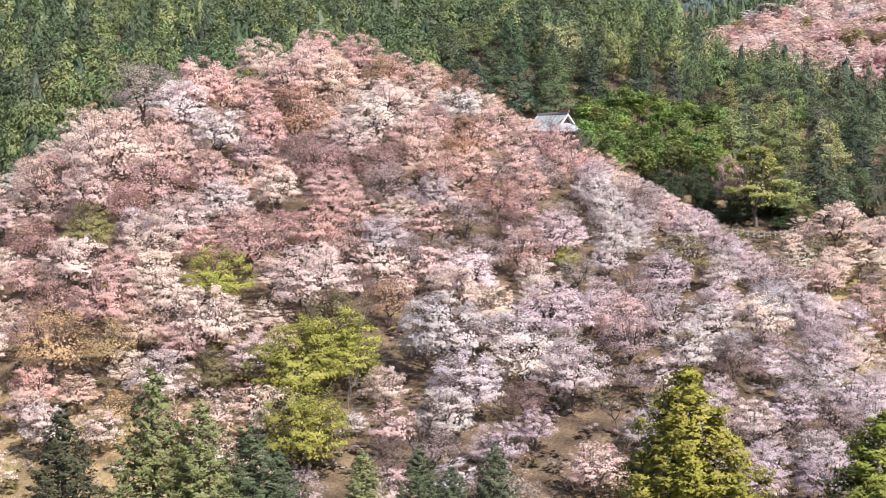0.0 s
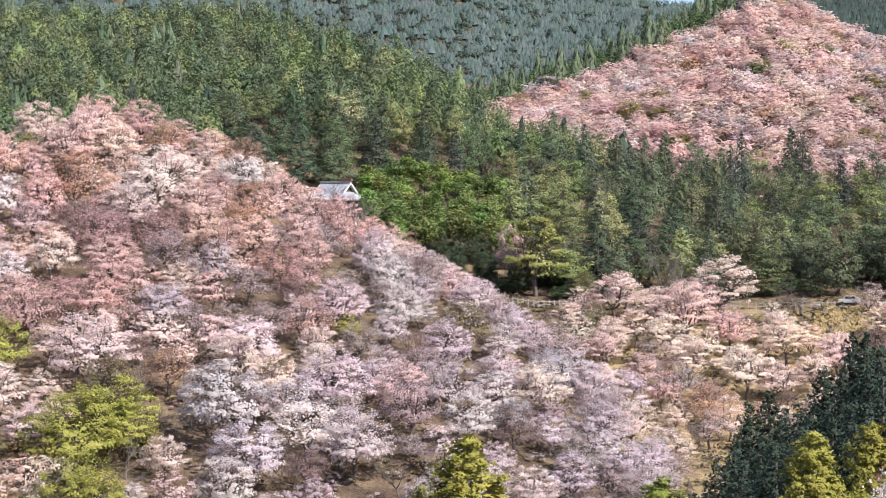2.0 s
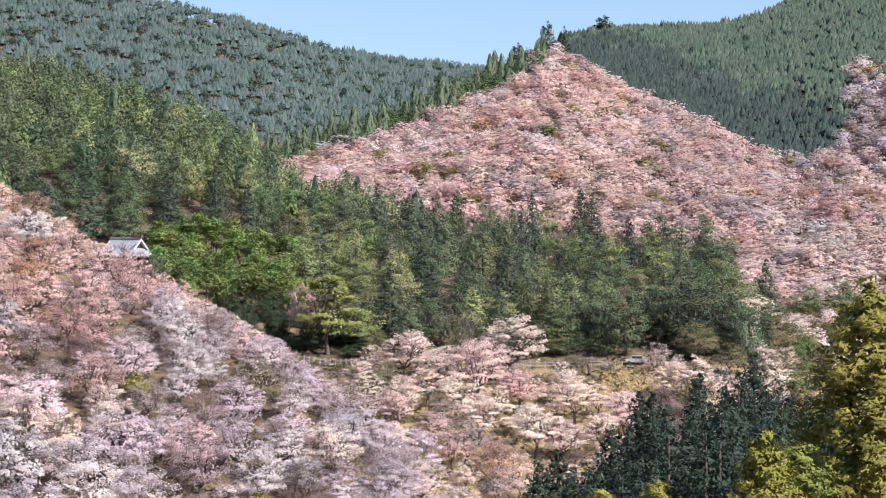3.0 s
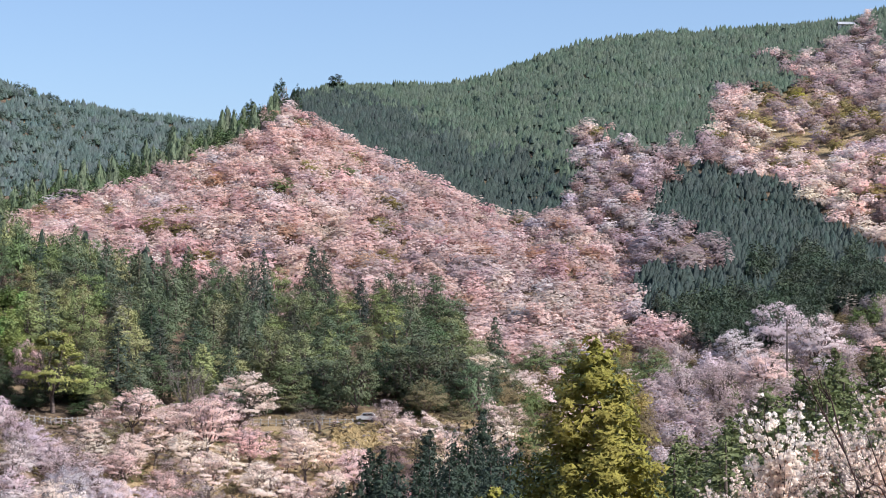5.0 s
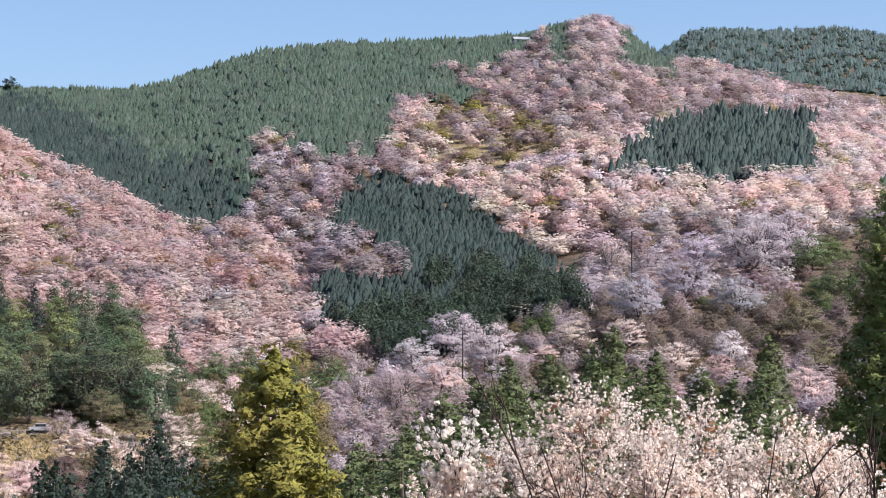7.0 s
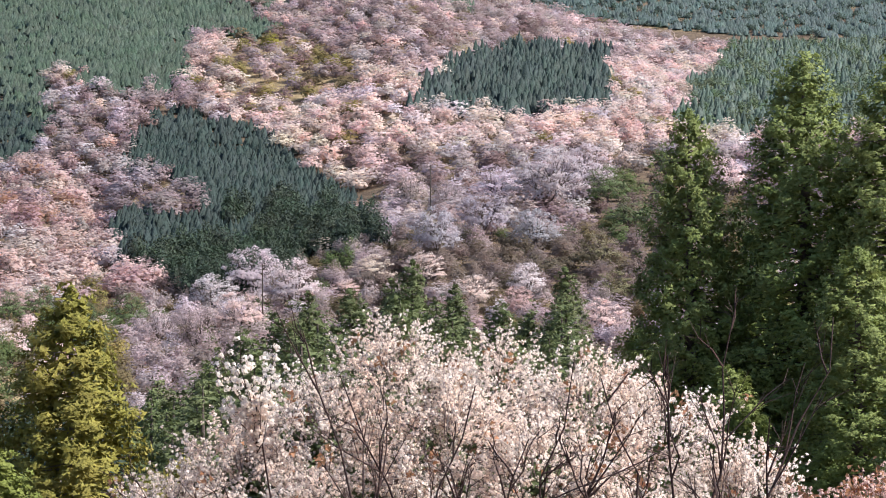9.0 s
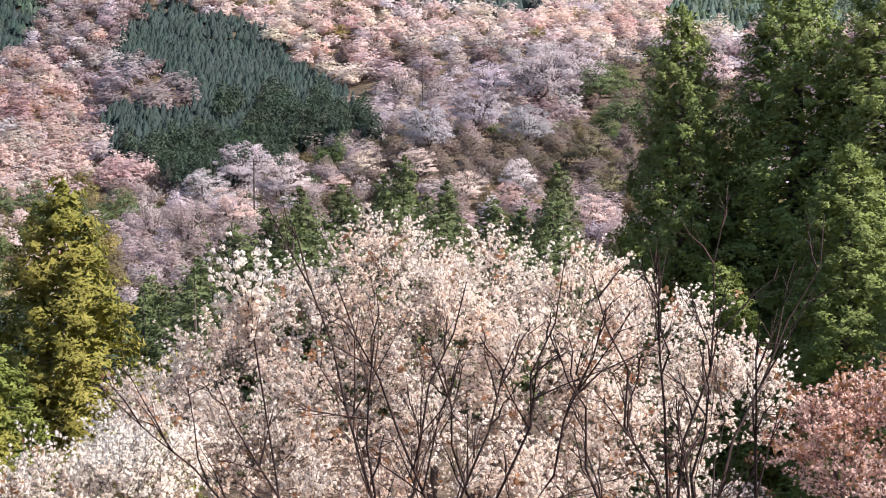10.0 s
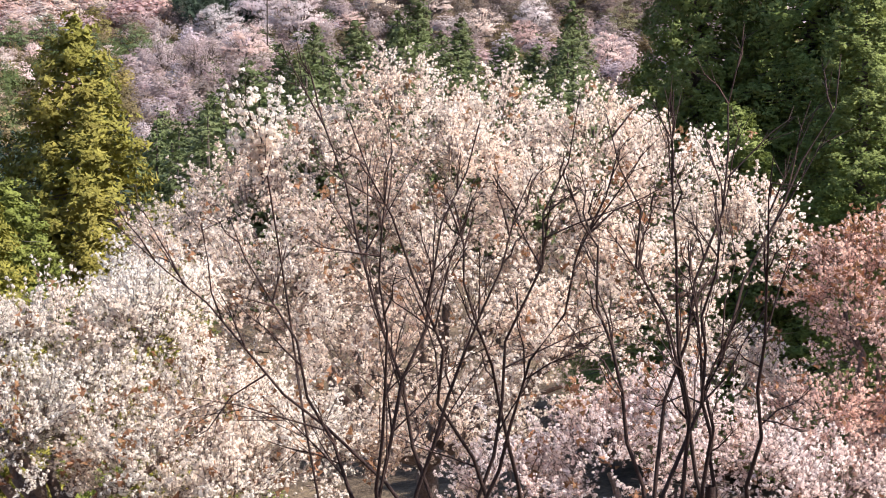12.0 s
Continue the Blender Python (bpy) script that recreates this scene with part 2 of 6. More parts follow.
OPEN_SLOPE = [(1.4, 7.8), (2.6, 8.3), (4.2, 8.1), (6.2, 7.4), (5.9, 6.5), (4.0, 6.0), (2.4, 6.1), (1.5, 6.8)]


def build_ground():
    az = np.concatenate([np.arange(-180, -46, 4.0), np.arange(-46, 28, 0.35), np.arange(28, 180, 4.0)])
    rs = np.concatenate([[0.0], np.geomspace(1.5, 60, 26), np.linspace(64, 480, 100), np.linspace(486, 1250, 70), np.geomspace(1270, 4800, 30)])
    rs = rs[1:]
    verts = [spot(float(a), float(r)) for r in rs for a in az]
    n = len(az)
    verts.append(Vector((0.03, 0.02, -1.7)))
    faces = [(len(verts) - 1, (j + 1) % n, j) for j in range(n)]
    faces += [(i * n + j, i * n + (j + 1) % n, (i + 1) * n + (j + 1) % n, (i + 1) * n + j) for i in range(len(rs) - 1) for j in range(n)]
    me = bpy.data.meshes.new("ground")
    me.from_pydata(verts, [], faces)
    me.materials.append(SOIL)
    me.materials.append(DRY_GRASS)
    for f in me.polygons:
        c = f.center
        b, d = math.degrees(math.atan2(c.x, c.y)), math.hypot(c.x, c.y)
        k = 1.2 * noise.noise((c.x / 14, c.y / 14, 5.0))
        if -16.6 < b + k < -3 and line_r(I_BROW, b) - 4 < d + 9 * k < line_r(I_TERRACE, b) + 6 or -42 < b + k < -34 and 160 < d + 9 * k < 215 or d > 640 and in_poly(OPEN_SLOPE, b + 0.1 * k, math.degrees(math.atan2(c.z, d)) + 0.1 * k):
            f.material_index = 1
    me.shade_smooth()
    me.flip_normals()
    ob = new("ground", me)
    return tagged(ob, "hilly valley ground of dry grass and brown leaf litter", "ground", kind="structure")


build_ground()


# ---- kits for plants ----
class Soup:
    """Loose faces gathered for one mesh, with the way each one's spray faces where that is known."""

    def __init__(self):
        self.v, self.q, self.t, self.n, self.col, self.way, self.turned = [], [], [], 0, [], [], False

    def _take(self, v, col, way):
        v = np.asarray(v, float).reshape(-1, 3)
        self.v.append(v)
        self.n += len(v)
        if col is not None:
            self.col.append(np.tile(np.array(col, float), (len(v), 1)))
        if way is None:
            self.way.append(np.zeros_like(v))
        else:
            way = np.asarray(way, float)
            self.way.append(way if len(way) == len(v) else np.repeat(way, len(v) // len(way), 0))
            self.turned = True

    def tris(self, v, way=None):
        k = np.asarray(v).size // 9
        self.t.append(np.arange(k * 3).reshape(k, 3) + self.n)
        self._take(v, None, way)

    def faces(self, v, f, col=None, way=None):
        f = np.asarray(f, int) + self.n
        (self.q if f.shape[1] == 4 else self.t).append(f)
        self._take(v, col, way)

    def arrays(self):
        v = np.concatenate(self.v)
        q = np.concatenate(self.q) if self.q else np.zeros((0, 4), int)
        t = np.concatenate(self.t) if self.t else np.zeros((0, 3), int)
        return v, q, t

    def ways(self):
        return np.concatenate(self.way) if self.turned else None

    def mesh(self, name, mat, smooth=False):
        v, q, t = self.arrays()
        me = bpy.data.meshes.new(name)
        me.vertices.add(len(v))
        me.vertices.foreach_set("co", v.ravel().astype(np.float32))
        loops = np.concatenate([q.ravel(), t.ravel()]).astype(np.int32)
        me.loops.add(len(loops))
        me.loops.foreach_set("vertex_index", loops)
        starts = np.concatenate([np.arange(len(q)) * 4, len(q) * 4 + np.arange(len(t)) * 3]).astype(np.int32)
        me.polygons.add(len(starts))
        me.polygons.foreach_set("loop_start", starts)
        if self.col:
            at = me.attributes.new("tint", "FLOAT_COLOR", "POINT")
            c = np.ones((len(v), 4), np.float32)
            c[:, :3] = np.concatenate(self.col)
            at.data.foreach_set("color", c.ravel())
        me.materials.append(mat)
        me.update(calc_edges=True)
        if smooth or self.turned:
            me.shade_smooth()
        if self.turned:
            me.normals_split_custom_set_from_vertices(unit(self.ways()).tolist())
        return me


def unit(v):
    return v / np.maximum(np.linalg.norm(v, axis=-1, keepdims=True), 1e-9)


def petals(rng, c, size, flat=0.3, long=1.0, axis=None, out=None, three=False, loose=0.42):
    """One small leaf-shaped quad at each centre c. flat: how far they lie level. axis: the way they point."""
    c = np.asarray(c, float)
    k = len(c)
    nrm = rng.normal(size=(k, 3))
    nrm[:, 2] += flat * 3 * np.sign(rng.random(k) + 0.3)
    if out is not None:
        nrm = rng.normal(size=(k, 3)) * loose + unit(np.asarray(out, float))
    nrm = unit(nrm)
    u = rng.normal(size=(k, 3)) if axis is None else np.asarray(axis, float) + rng.normal(size=(k, 3)) * 0.25
    u = unit(u - nrm * np.sum(u * nrm, 1, keepdims=True))
    w = np.cross(nrm, u)
    s = (np.asarray(size) * rng.uniform(0.65, 1.35, k))[:, None] * 0.5
    u, w = u * s * long, w * s
    bend = nrm * s * rng.uniform(-0.5, 0.5, (k, 1))
    if three:
        return np.stack([c - u, c + u * 0.6 - w + bend, c + u * 0.6 + w + bend], 1)
    return np.stack([c - u, c - w * 0.8 + bend, c + u, c + w * 0.8 + bend], 1)


def tube(soup, pts, radii, sides=5):
    pts = np.asarray(pts, float)
    n = len(pts)
    d = unit(np.gradient(pts, axis=0))
    ref = np.where(np.abs(d[:, 2:3]) > 0.9, np.array([[1.0, 0, 0]]), np.array([[0, 0, 1.0]]))
    a = unit(np.cross(d, ref))
    b = np.cross(d, a)
    ang = np.arange(sides) / sides * 2 * np.pi
    ring = pts[:, None] + (a[:, None] * np.cos(ang)[None, :, None] + b[:, None] * np.sin(ang)[None, :, None]) * np.asarray(radii)[:, None, None]
    f = [(i * sides + j, i * sides + (j + 1) % sides, (i + 1) * sides + (j + 1) % sides, (i + 1) * sides + j) for i in range(n - 1) for j in range(sides)]
    soup.faces(ring.reshape(-1, 3), f)


def bough(rng, a, b, n=5, sag=0.08, wob=0.06):
    a, b = np.asarray(a, float), np.asarray(b, float)
    t = np.linspace(0, 1, n)[:, None]
    length = np.linalg.norm(b - a)
    p = a + (b - a) * t
    p[1:-1] += rng.normal(size=(n - 2, 3)) * length * wob
    p[:, 2] += (np.sin(t[:, 0] * np.pi)) * length * sag
    return p


def dome_points(rng, k, w, lo, hi, shell=0.55):
    """Places for clumps in a dome of width w between the heights lo and hi, mostly near its skin."""
    out = []
    while len(out) < k:
        d = unit(rng.normal(size=3))
        if d[2] < -0.25:
            continue
        r = rng.uniform(shell, 1.0) ** 0.7
        p = d * r
        p[2] = p[2] if p[2] > 0 else p[2] * 0.5
        q = np.array([p[0] * w / 2, p[1] * w / 2, lo + (hi - lo) * (0.18 + 0.82 * max(p[2] + 0.1, 0.0))])
        if all((q[0] - o[0]) ** 2 + (q[1] - o[1]) ** 2 + (1.6 * (q[2] - o[2])) ** 2 > (0.5 * w / k ** 0.5) ** 2 for o in out) or rng.random() < 0.05:
            out.append(q)
    return np.array(out)


def spreading_tree(seed, h=8.0, w=9.0, clumps=105, per=24, size=0.225, bole=0.22, limbs=5, flat=0.4, lumps=(0.60, 0.17), twigs=0, long=1.5, stray=0.22, branch=0.25, inner=400):
    """A broad tree with a forked trunk, limbs and a crown of leafy or flowering sprays. Returns trunk and crown as soups."""
    rng = np.random.default_rng(seed)
    wood, crown = Soup(), Soup()
    lo, hi = h * (bole + 0.08), h * 0.95
    centres = dome_points(rng, clumps, w * 0.86, lo, hi, 0.55)
    heart = np.array([0, 0, lo + 0.1 * (hi - lo)])
    crotch = np.array([rng.normal() * 0.25, rng.normal() * 0.25, h * max(bole, 0.06)]) * min(1, w / 5)
    crotch[2] = h * max(bole, 0.06)
    r0 = 0.020 * h + 0.05
    tube(wood, [(0, 0, -0.8), (0, 0, 0.1), crotch * 0.6, crotch], [r0 * 1.5, r0 * 1.15, r0, r0 * 0.9], 7)
    ang0 = rng.random() * 6.28
    ends = []
    for i in range(limbs):
        a = ang0 + i * 6.283 / limbs + rng.normal() * 0.25
        rad = w * rng.uniform(0.12, 0.30)
        ends.append(np.array([math.cos(a) * rad, math.sin(a) * rad, h * max(rng.uniform(0.5, 0.72), bole + 0.05)]))
    for e in ends:
        tube(wood, bough(rng, crotch, e, 5, -0.05, 0.05), np.linspace(r0 * 0.6, r0 * 0.28, 5), 5)
    s = w / 9.0
    for c in centres:
        e = min(ends, key=lambda q: np.linalg.norm(q[:2] - c[:2]) + 0.4 * abs(q[2] - c[2]))
        root = crotch + (e - crotch) * rng.uniform(0.45, 1.0)
        tube(wood, bough(rng, root, c, 3, -0.04, 0.06), np.linspace(r0 * branch, 0.003 + r0 * branch * 0.25, 3), 3)
        k = max(3, int(per * rng.uniform(0.6, 1.4)))
        out = unit(np.array([c[0], c[1], 0.3 * h]))
        off = unit(rng.normal(size=(k, 3))) * rng.random((k, 1)) ** 0.4 * np.array([lumps[0], lumps[0], lumps[1]]) * s * 1.15
        along = rng.normal(size=(k, 1)) * stray * s
        pos = c + off + out * along
        pos[:, 2] = np.maximum(pos[:, 2], lo * 0.7)
        way = unit(unit(pos - heart) * 0.7 + unit(off + out * 0.2) * 0.75 + np.array([0, 0, 0.3]))
        crown.tris(petals(rng, pos, size, flat, long, None, way, True, 0.32), way)
        for _ in range(twigs):
            tip = c + rng.normal(size=3) * np.array([0.8, 0.8, 0.35]) * s
            tube(wood, [c, tip], [0.08 * branch * s, 0.02 * branch * s], 3)
    if inner:
        d = unit(rng.normal(size=(inner, 3)))
        d[:, 2] = np.abs(d[:, 2]) - 0.12
        q = d * rng.uniform(0.4, 0.84, (inner, 1)) * np.array([w * 0.45, w * 0.45, (hi - lo) * 0.92]) + np.array([0, 0, lo + 0.05 * h])
        crown.tris(petals(rng, q, size * 1.7, flat, 1.3, None, d + np.array([0, 0, 0.2]), True), d)
    return wood, crown


def layered_tree(seed, h=8.0, w=9.0, boughs=66, per=72, size=0.155, bole=0.2, limbs=5, plate=(1.25, 0.62, 0.13), inner=700, twigs=0, thick=1.0):
    """A mountain cherry: a forked trunk and boughs that spread in flat, fanned sprays, one above another."""
    rng = np.random.default_rng(seed)
    wood, crown = Soup(), Soup()
    lo, hi = h * (bole + 0.06), h * 0.97
    heart = np.array([0, 0, lo + 0.12 * (hi - lo)])
    crotch = np.array([rng.normal() * 0.25, rng.normal() * 0.25, h * bole])
    r0 = (0.020 * h + 0.05) * thick
    tube(wood, [(0, 0, -0.8), (0, 0, 0.1), crotch * 0.6, crotch], [r0 * 1.5, r0 * 1.15, r0, r0 * 0.9], 7)
    ang0 = rng.random() * 6.28
    ends = []
    for i in range(limbs):
        a = ang0 + i * 6.283 / limbs + rng.normal() * 0.25
        rad = w * rng.uniform(0.12, 0.28)
        ends.append(np.array([math.cos(a) * rad, math.sin(a) * rad, h * rng.uniform(0.5, 0.72)]))
    for e in ends:
        tube(wood, bough(rng, crotch, e, 5, -0.05, 0.05), np.linspace(r0 * 0.6, r0 * 0.25, 5), 5)
    lop = rng.random(2) * 6.28
    for c in dome_points(rng, boughs, w * 0.9, lo, hi, 0.66):
        c[:2] *= 1 + 0.10 * math.sin(2 * math.atan2(c[1], c[0]) + lop[0]) + 0.08 * math.sin(3 * math.atan2(c[1], c[0]) + lop[1])
        d = unit(c - heart)
        u = unit(np.array([d[0] + 0.4 * rng.normal(), d[1] + 0.4 * rng.normal(), 0.35 * d[2] + 0.05]))
        side = unit(np.cross([0, 0, 1.0], u))
        n = np.cross(u, side)
        k = max(6, int(per * rng.uniform(0.6, 1.4)))
        s = rng.uniform(0.75, 1.25)
        along = rng.beta(2.0, 1.5, k) * 1.3 - 0.95
        lat = rng.uniform(-1.5, 1.5, k) * (0.3 + 0.5 * (along + 0.95))
        pos = c + s * (u * (along * plate[0])[:, None] + side * (lat * plate[1])[:, None] + n * (rng.normal(size=k) * plate[2] - 0.10 * lat * lat)[:, None])
        rim = (pos - heart) / np.array([w * 0.5, w * 0.5, hi - heart[2]])
        far_out = np.maximum(np.linalg.norm(rim, axis=1, keepdims=True) / rng.uniform(0.94, 1.06, (k, 1)), 1.0)
        pos = heart + (pos - heart) / far_out
        way = unit(1.1 * unit(pos - heart) + 0.4 * n + 0.35 * side * lat[:, None] + 0.3 * u * along[:, None] + np.array([0, 0, 0.25]))
        grow = u + side * (0.7 * lat)[:, None]
        crown.tris(petals(rng, pos, size, 0.3, 1.6, -grow, way, True, 0.25), way)
        e = min(ends, key=lambda g: np.linalg.norm(g[:2] - c[:2]) + 0.4 * abs(g[2] - c[2]))
        root = crotch + (e - crotch) * rng.uniform(0.45, 1.0)
        tube(wood, [root, (root + c) / 2 - np.array([0, 0, 0.15]), c], [r0 * 0.22, r0 * 0.14, r0 * 0.05], 3)
        for _ in range(twigs):
            a, b = rng.uniform(-0.8, 0.0), rng.normal() * 0.7
            q = c + s * u * a * plate[0]
            tube(wood, [q, q + s * (u * 0.75 + side * b + n * rng.uniform(-0.1, 0.35)) * plate[0] * 0.6], [0.022, 0.008], 3)
    d = unit(rng.normal(size=(inner, 3)))
    d[:, 2] = np.abs(d[:, 2]) - 0.15
    q = d * rng.uniform(0.45, 0.82, (inner, 1)) * np.array([w * 0.45, w * 0.45, (hi - lo) * 0.9]) + np.array([0, 0, lo + 0.06 * h])
    crown.tris(petals(rng, q, size * 1.8, 0.3, 1.3, None, d + np.array([0, 0, 0.2]), True), unit(d + np.array([0, 0, 0.2])))
    return wood, crown


def lobed(a, f, lop):
    """The uneven girth of a conifer's crown round the stem (a) and up it (f)."""
    return 1 + 0.13 * math.sin(2 * a + lop[0] + 7 * f) + 0.10 * math.sin(3 * a + lop[1] - 16 * f) + 0.07 * math.sin(5 * a + lop[2] + 31 * f)


def conifer_core(crown, rng, h, w, bare, power, lop, count, size):
    """The dense inside of a conifer's crown."""
    f = 1 - (1 - rng.random(count)) ** (1 / (1 + power))
    a = rng.random(count) * 6.283
    girth_ = np.array([lobed(x, y, lop) for x, y in zip(a, f)])
    r = w / 2 * (1 - f) ** power * girth_ * np.sqrt(rng.uniform(0.04, 0.6, count))
    d = np.stack([np.cos(a), np.sin(a), 0 * a], 1)
    c = d * r[:, None] + np.array([0, 0, h]) * (bare + (1 - bare) * f)[:, None]
    way = unit(d + rng.normal(size=(count, 3)) * 0.3 + np.array([0, 0, 0.35]))
    crown.tris(petals(rng, c, size, 0.2, 1.4, None, way, True, 0.4), way)


def conifer_tree(seed, h=18.0, w=6.4, sprays=170, per=17, size=0.28, bare=0.02, power=0.6, inner=560, spray=(0.10, 0.15)):
    """A cedar: a straight stem closely hung with sprays that make a dense, uneven spire."""
    rng = np.random.default_rng(seed)
    wood, crown = Soup(), Soup()
    tube(wood, [(0, 0, -1.0), (0, 0, h * 0.4), (0, 0, h * 0.97)], [0.016 * h, 0.011 * h, 0.02], 6)
    lop = rng.random(3) * 6.28
    conifer_core(crown, rng, h, w, bare, power, lop, inner, size * 1.5)
    for i in range(sprays):
        f = 1 - (1 - (i + rng.random()) / sprays) ** (1 / (1 + power))
        a = i * 2.39996 + rng.normal() * 0.5
        rad = w / 2 * (1 - f) ** power * lobed(a, f, lop) * rng.uniform(0.84, 1.06)
        d = np.array([math.cos(a), math.sin(a), 0.0])
        c = d * rad + np.array([0, 0, h * (bare + (1 - bare) * f)])
        off = rng.normal(size=(per, 3)) * 0.5
        pos = c + off * w * np.array([spray[0], spray[0], spray[1]]) * (0.45 + 0.55 * (1 - f)) + d * rng.uniform(-0.06, 0.02, (per, 1)) * w
        way = unit(1.0 * d + 0.7 * off + np.array([0, 0, 0.4 + 0.3 * f]))
        axis = np.tile(d * 0.5 + np.array([0, 0, -0.8]), (per, 1))
        crown.tris(petals(rng, pos, size * (0.75 + 0.3 * (1 - f)), 0.35, 1.6, -axis, way, True, 0.3), way)
    k = 12
    c = np.array([0, 0, h * 0.985]) + rng.normal(size=(k, 3)) * np.array([0.035, 0.035, 0.10]) * w
    crown.tris(petals(rng, c, size * 0.8, 0.0, 1.6, np.tile([0, 0, -1.0], (k, 1)), None, True), np.tile([0.0, 0, 1.0], (k, 1)))
    return wood, crown


def bare_tree(seed, h=8.0, w=6.0, levels=4, r0=0.12, spread=0.55, sides=4):
    """A leafless tree: limbs that fork again and again."""
    rng = np.random.default_rng(seed)
    wood = Soup()

    def grow(p, d, length, r, lev):
        q = p + d * length
        mid = (p + q) / 2 + rng.normal(size=3) * length * 0.05
        tube(wood, [p, mid, q], [r, r * 0.82, r * 0.62], sides if lev > 1 else 3)
        if lev == 0:
            return
        for _ in range(3 if lev > 1 else 4):
            nd = unit(d + rng.normal(size=3) * spread + np.array([0, 0, 0.12]))
            grow(q if rng.random() < 0.6 else mid, nd, length * rng.uniform(0.55, 0.85), r * 0.55, lev - 1)

    grow(np.array([0, 0, -0.5]), np.array([0.03, 0.02, 1.0]), h * 0.33 + 0.5, r0, levels)
    return wood


def part(name, me, parent, label="", colour=None):
    ob = new(name, me)
    ob.parent = parent
    if colour is not None:
        ob.color = (*colour, 1)
    return tagged(ob, label)


def plant(name, kit, m, colour, label, category, group="", crown_name="crown"):
    """One tree: an Empty at its foot with a trunk and a crown."""
    base = new(name)
    base.empty_display_size = 0.5
    base.matrix_world = m
    part("trunk", kit[0], base)
    if kit[1] is not None:
        part(crown_name, kit[1], base, colour=colour)
    return tagged(base, label, category, group)


def kits(prefix, make, seeds, bark, leaf, **kw):
    out = []
    for s in seeds:
        wood, crown = make(s, **kw)
        out.append((wood.mesh(prefix + "_trunk", bark), crown.mesh(prefix + "_crown", leaf, True)))
    return out


def kits_joined(make, seeds, **kw):
    """The same trees as plain arrays, for stands that are joined."""
    out = []
    for s in seeds:
        wood, crown = make(s, **kw)
        out.append(((*crown.arrays(), crown.ways()), (*wood.arrays(), None)))
    return out


def stand(p, turn, sx, sz=None, lean=0.0):
    m = Matrix.Translation(p) @ pose(0, 0, 0, lean * math.cos(turn), lean * math.sin(turn), math.degrees(turn))
    return m @ Matrix.Diagonal((sx, sx, sz or sx, 1))


class Scatter:
    """Keeps trees apart."""

    def __init__(self, cell):
        self.cell, self.grid = cell, {}

    def free(self, p, d):
        i, j = int(p[0] // self.cell), int(p[1] // self.cell)
        k = int(math.ceil(d / self.cell))
        for a in range(i - k, i + k + 1):
            for b in range(j - k, j + k + 1):
                for q in self.grid.get((a, b), ()):
                    if (q[0] - p[0]) ** 2 + (q[1] - p[1]) ** 2 < d * d:
                        return False
        return True

    def put(self, p):
        self.grid.setdefault((int(p[0] // self.cell), int(p[1] // self.cell)), []).append((p[0], p[1]))


def wobble(az, el, s=1.0, seed=0.0):
    return noise.noise((az / s, el / s, seed))


# far trees, joined into whole stands
def far_cherry(seed, plates=20, per=9, size=0.075, core=80):
    """A broad crown one metre wide: fanned sprays in layers over a denser inside."""
    rng = np.random.default_rng(seed)
    s = Soup()
    heart = np.array([0, 0, 0.3])
    for c in dome_points(rng, plates, 0.84, 0.24, 0.95, 0.75):
        d = unit(c - heart)
        u = unit(np.array([d[0] + 0.4 * rng.normal(), d[1] + 0.4 * rng.normal(), 0.2 * d[2]]))
        side = unit(np.cross([0, 0, 1.0], u))
        along, lat = rng.uniform(-0.17, 0.09, per), rng.normal(size=per) * 0.085
        pos = c + u * along[:, None] + side * lat[:, None] + np.array([0, 0, 1.0]) * (rng.normal(size=per) * 0.04 - 3 * lat * lat)[:, None]
        way = unit(0.9 * unit(pos - heart) + 3.0 * side * lat[:, None] + np.array([0, 0, 0.45]))
        s.tris(petals(rng, pos, size, 0.4, 1.5, -(u + side * (6 * lat)[:, None]), way, True, 0.3), way)
    if core:
        d = unit(rng.normal(size=(core, 3)))
        d[:, 2] = np.abs(d[:, 2]) * 1.1 - 0.2
        pos = heart + d * rng.uniform(0.55, 0.92, (core, 1)) * np.array([0.42, 0.42, 0.58])
        way = unit(d + np.array([0, 0, 0.3]))
        s.tris(petals(rng, pos, size * 1.75, 0.3, 1.2, None, way, True, 0.3), way)
    v1, _, t1 = s.arrays()
    wood = Soup()
    for e in [(0.15, 0.1, 0.5), (-0.12, 0.12, 0.55)]:
        tube(wood, [(0, 0, -0.1), e], [0.022, 0.008], 3)
    v2, q2, _ = wood.arrays()
    return v1, t1, v2, q2, s.ways()


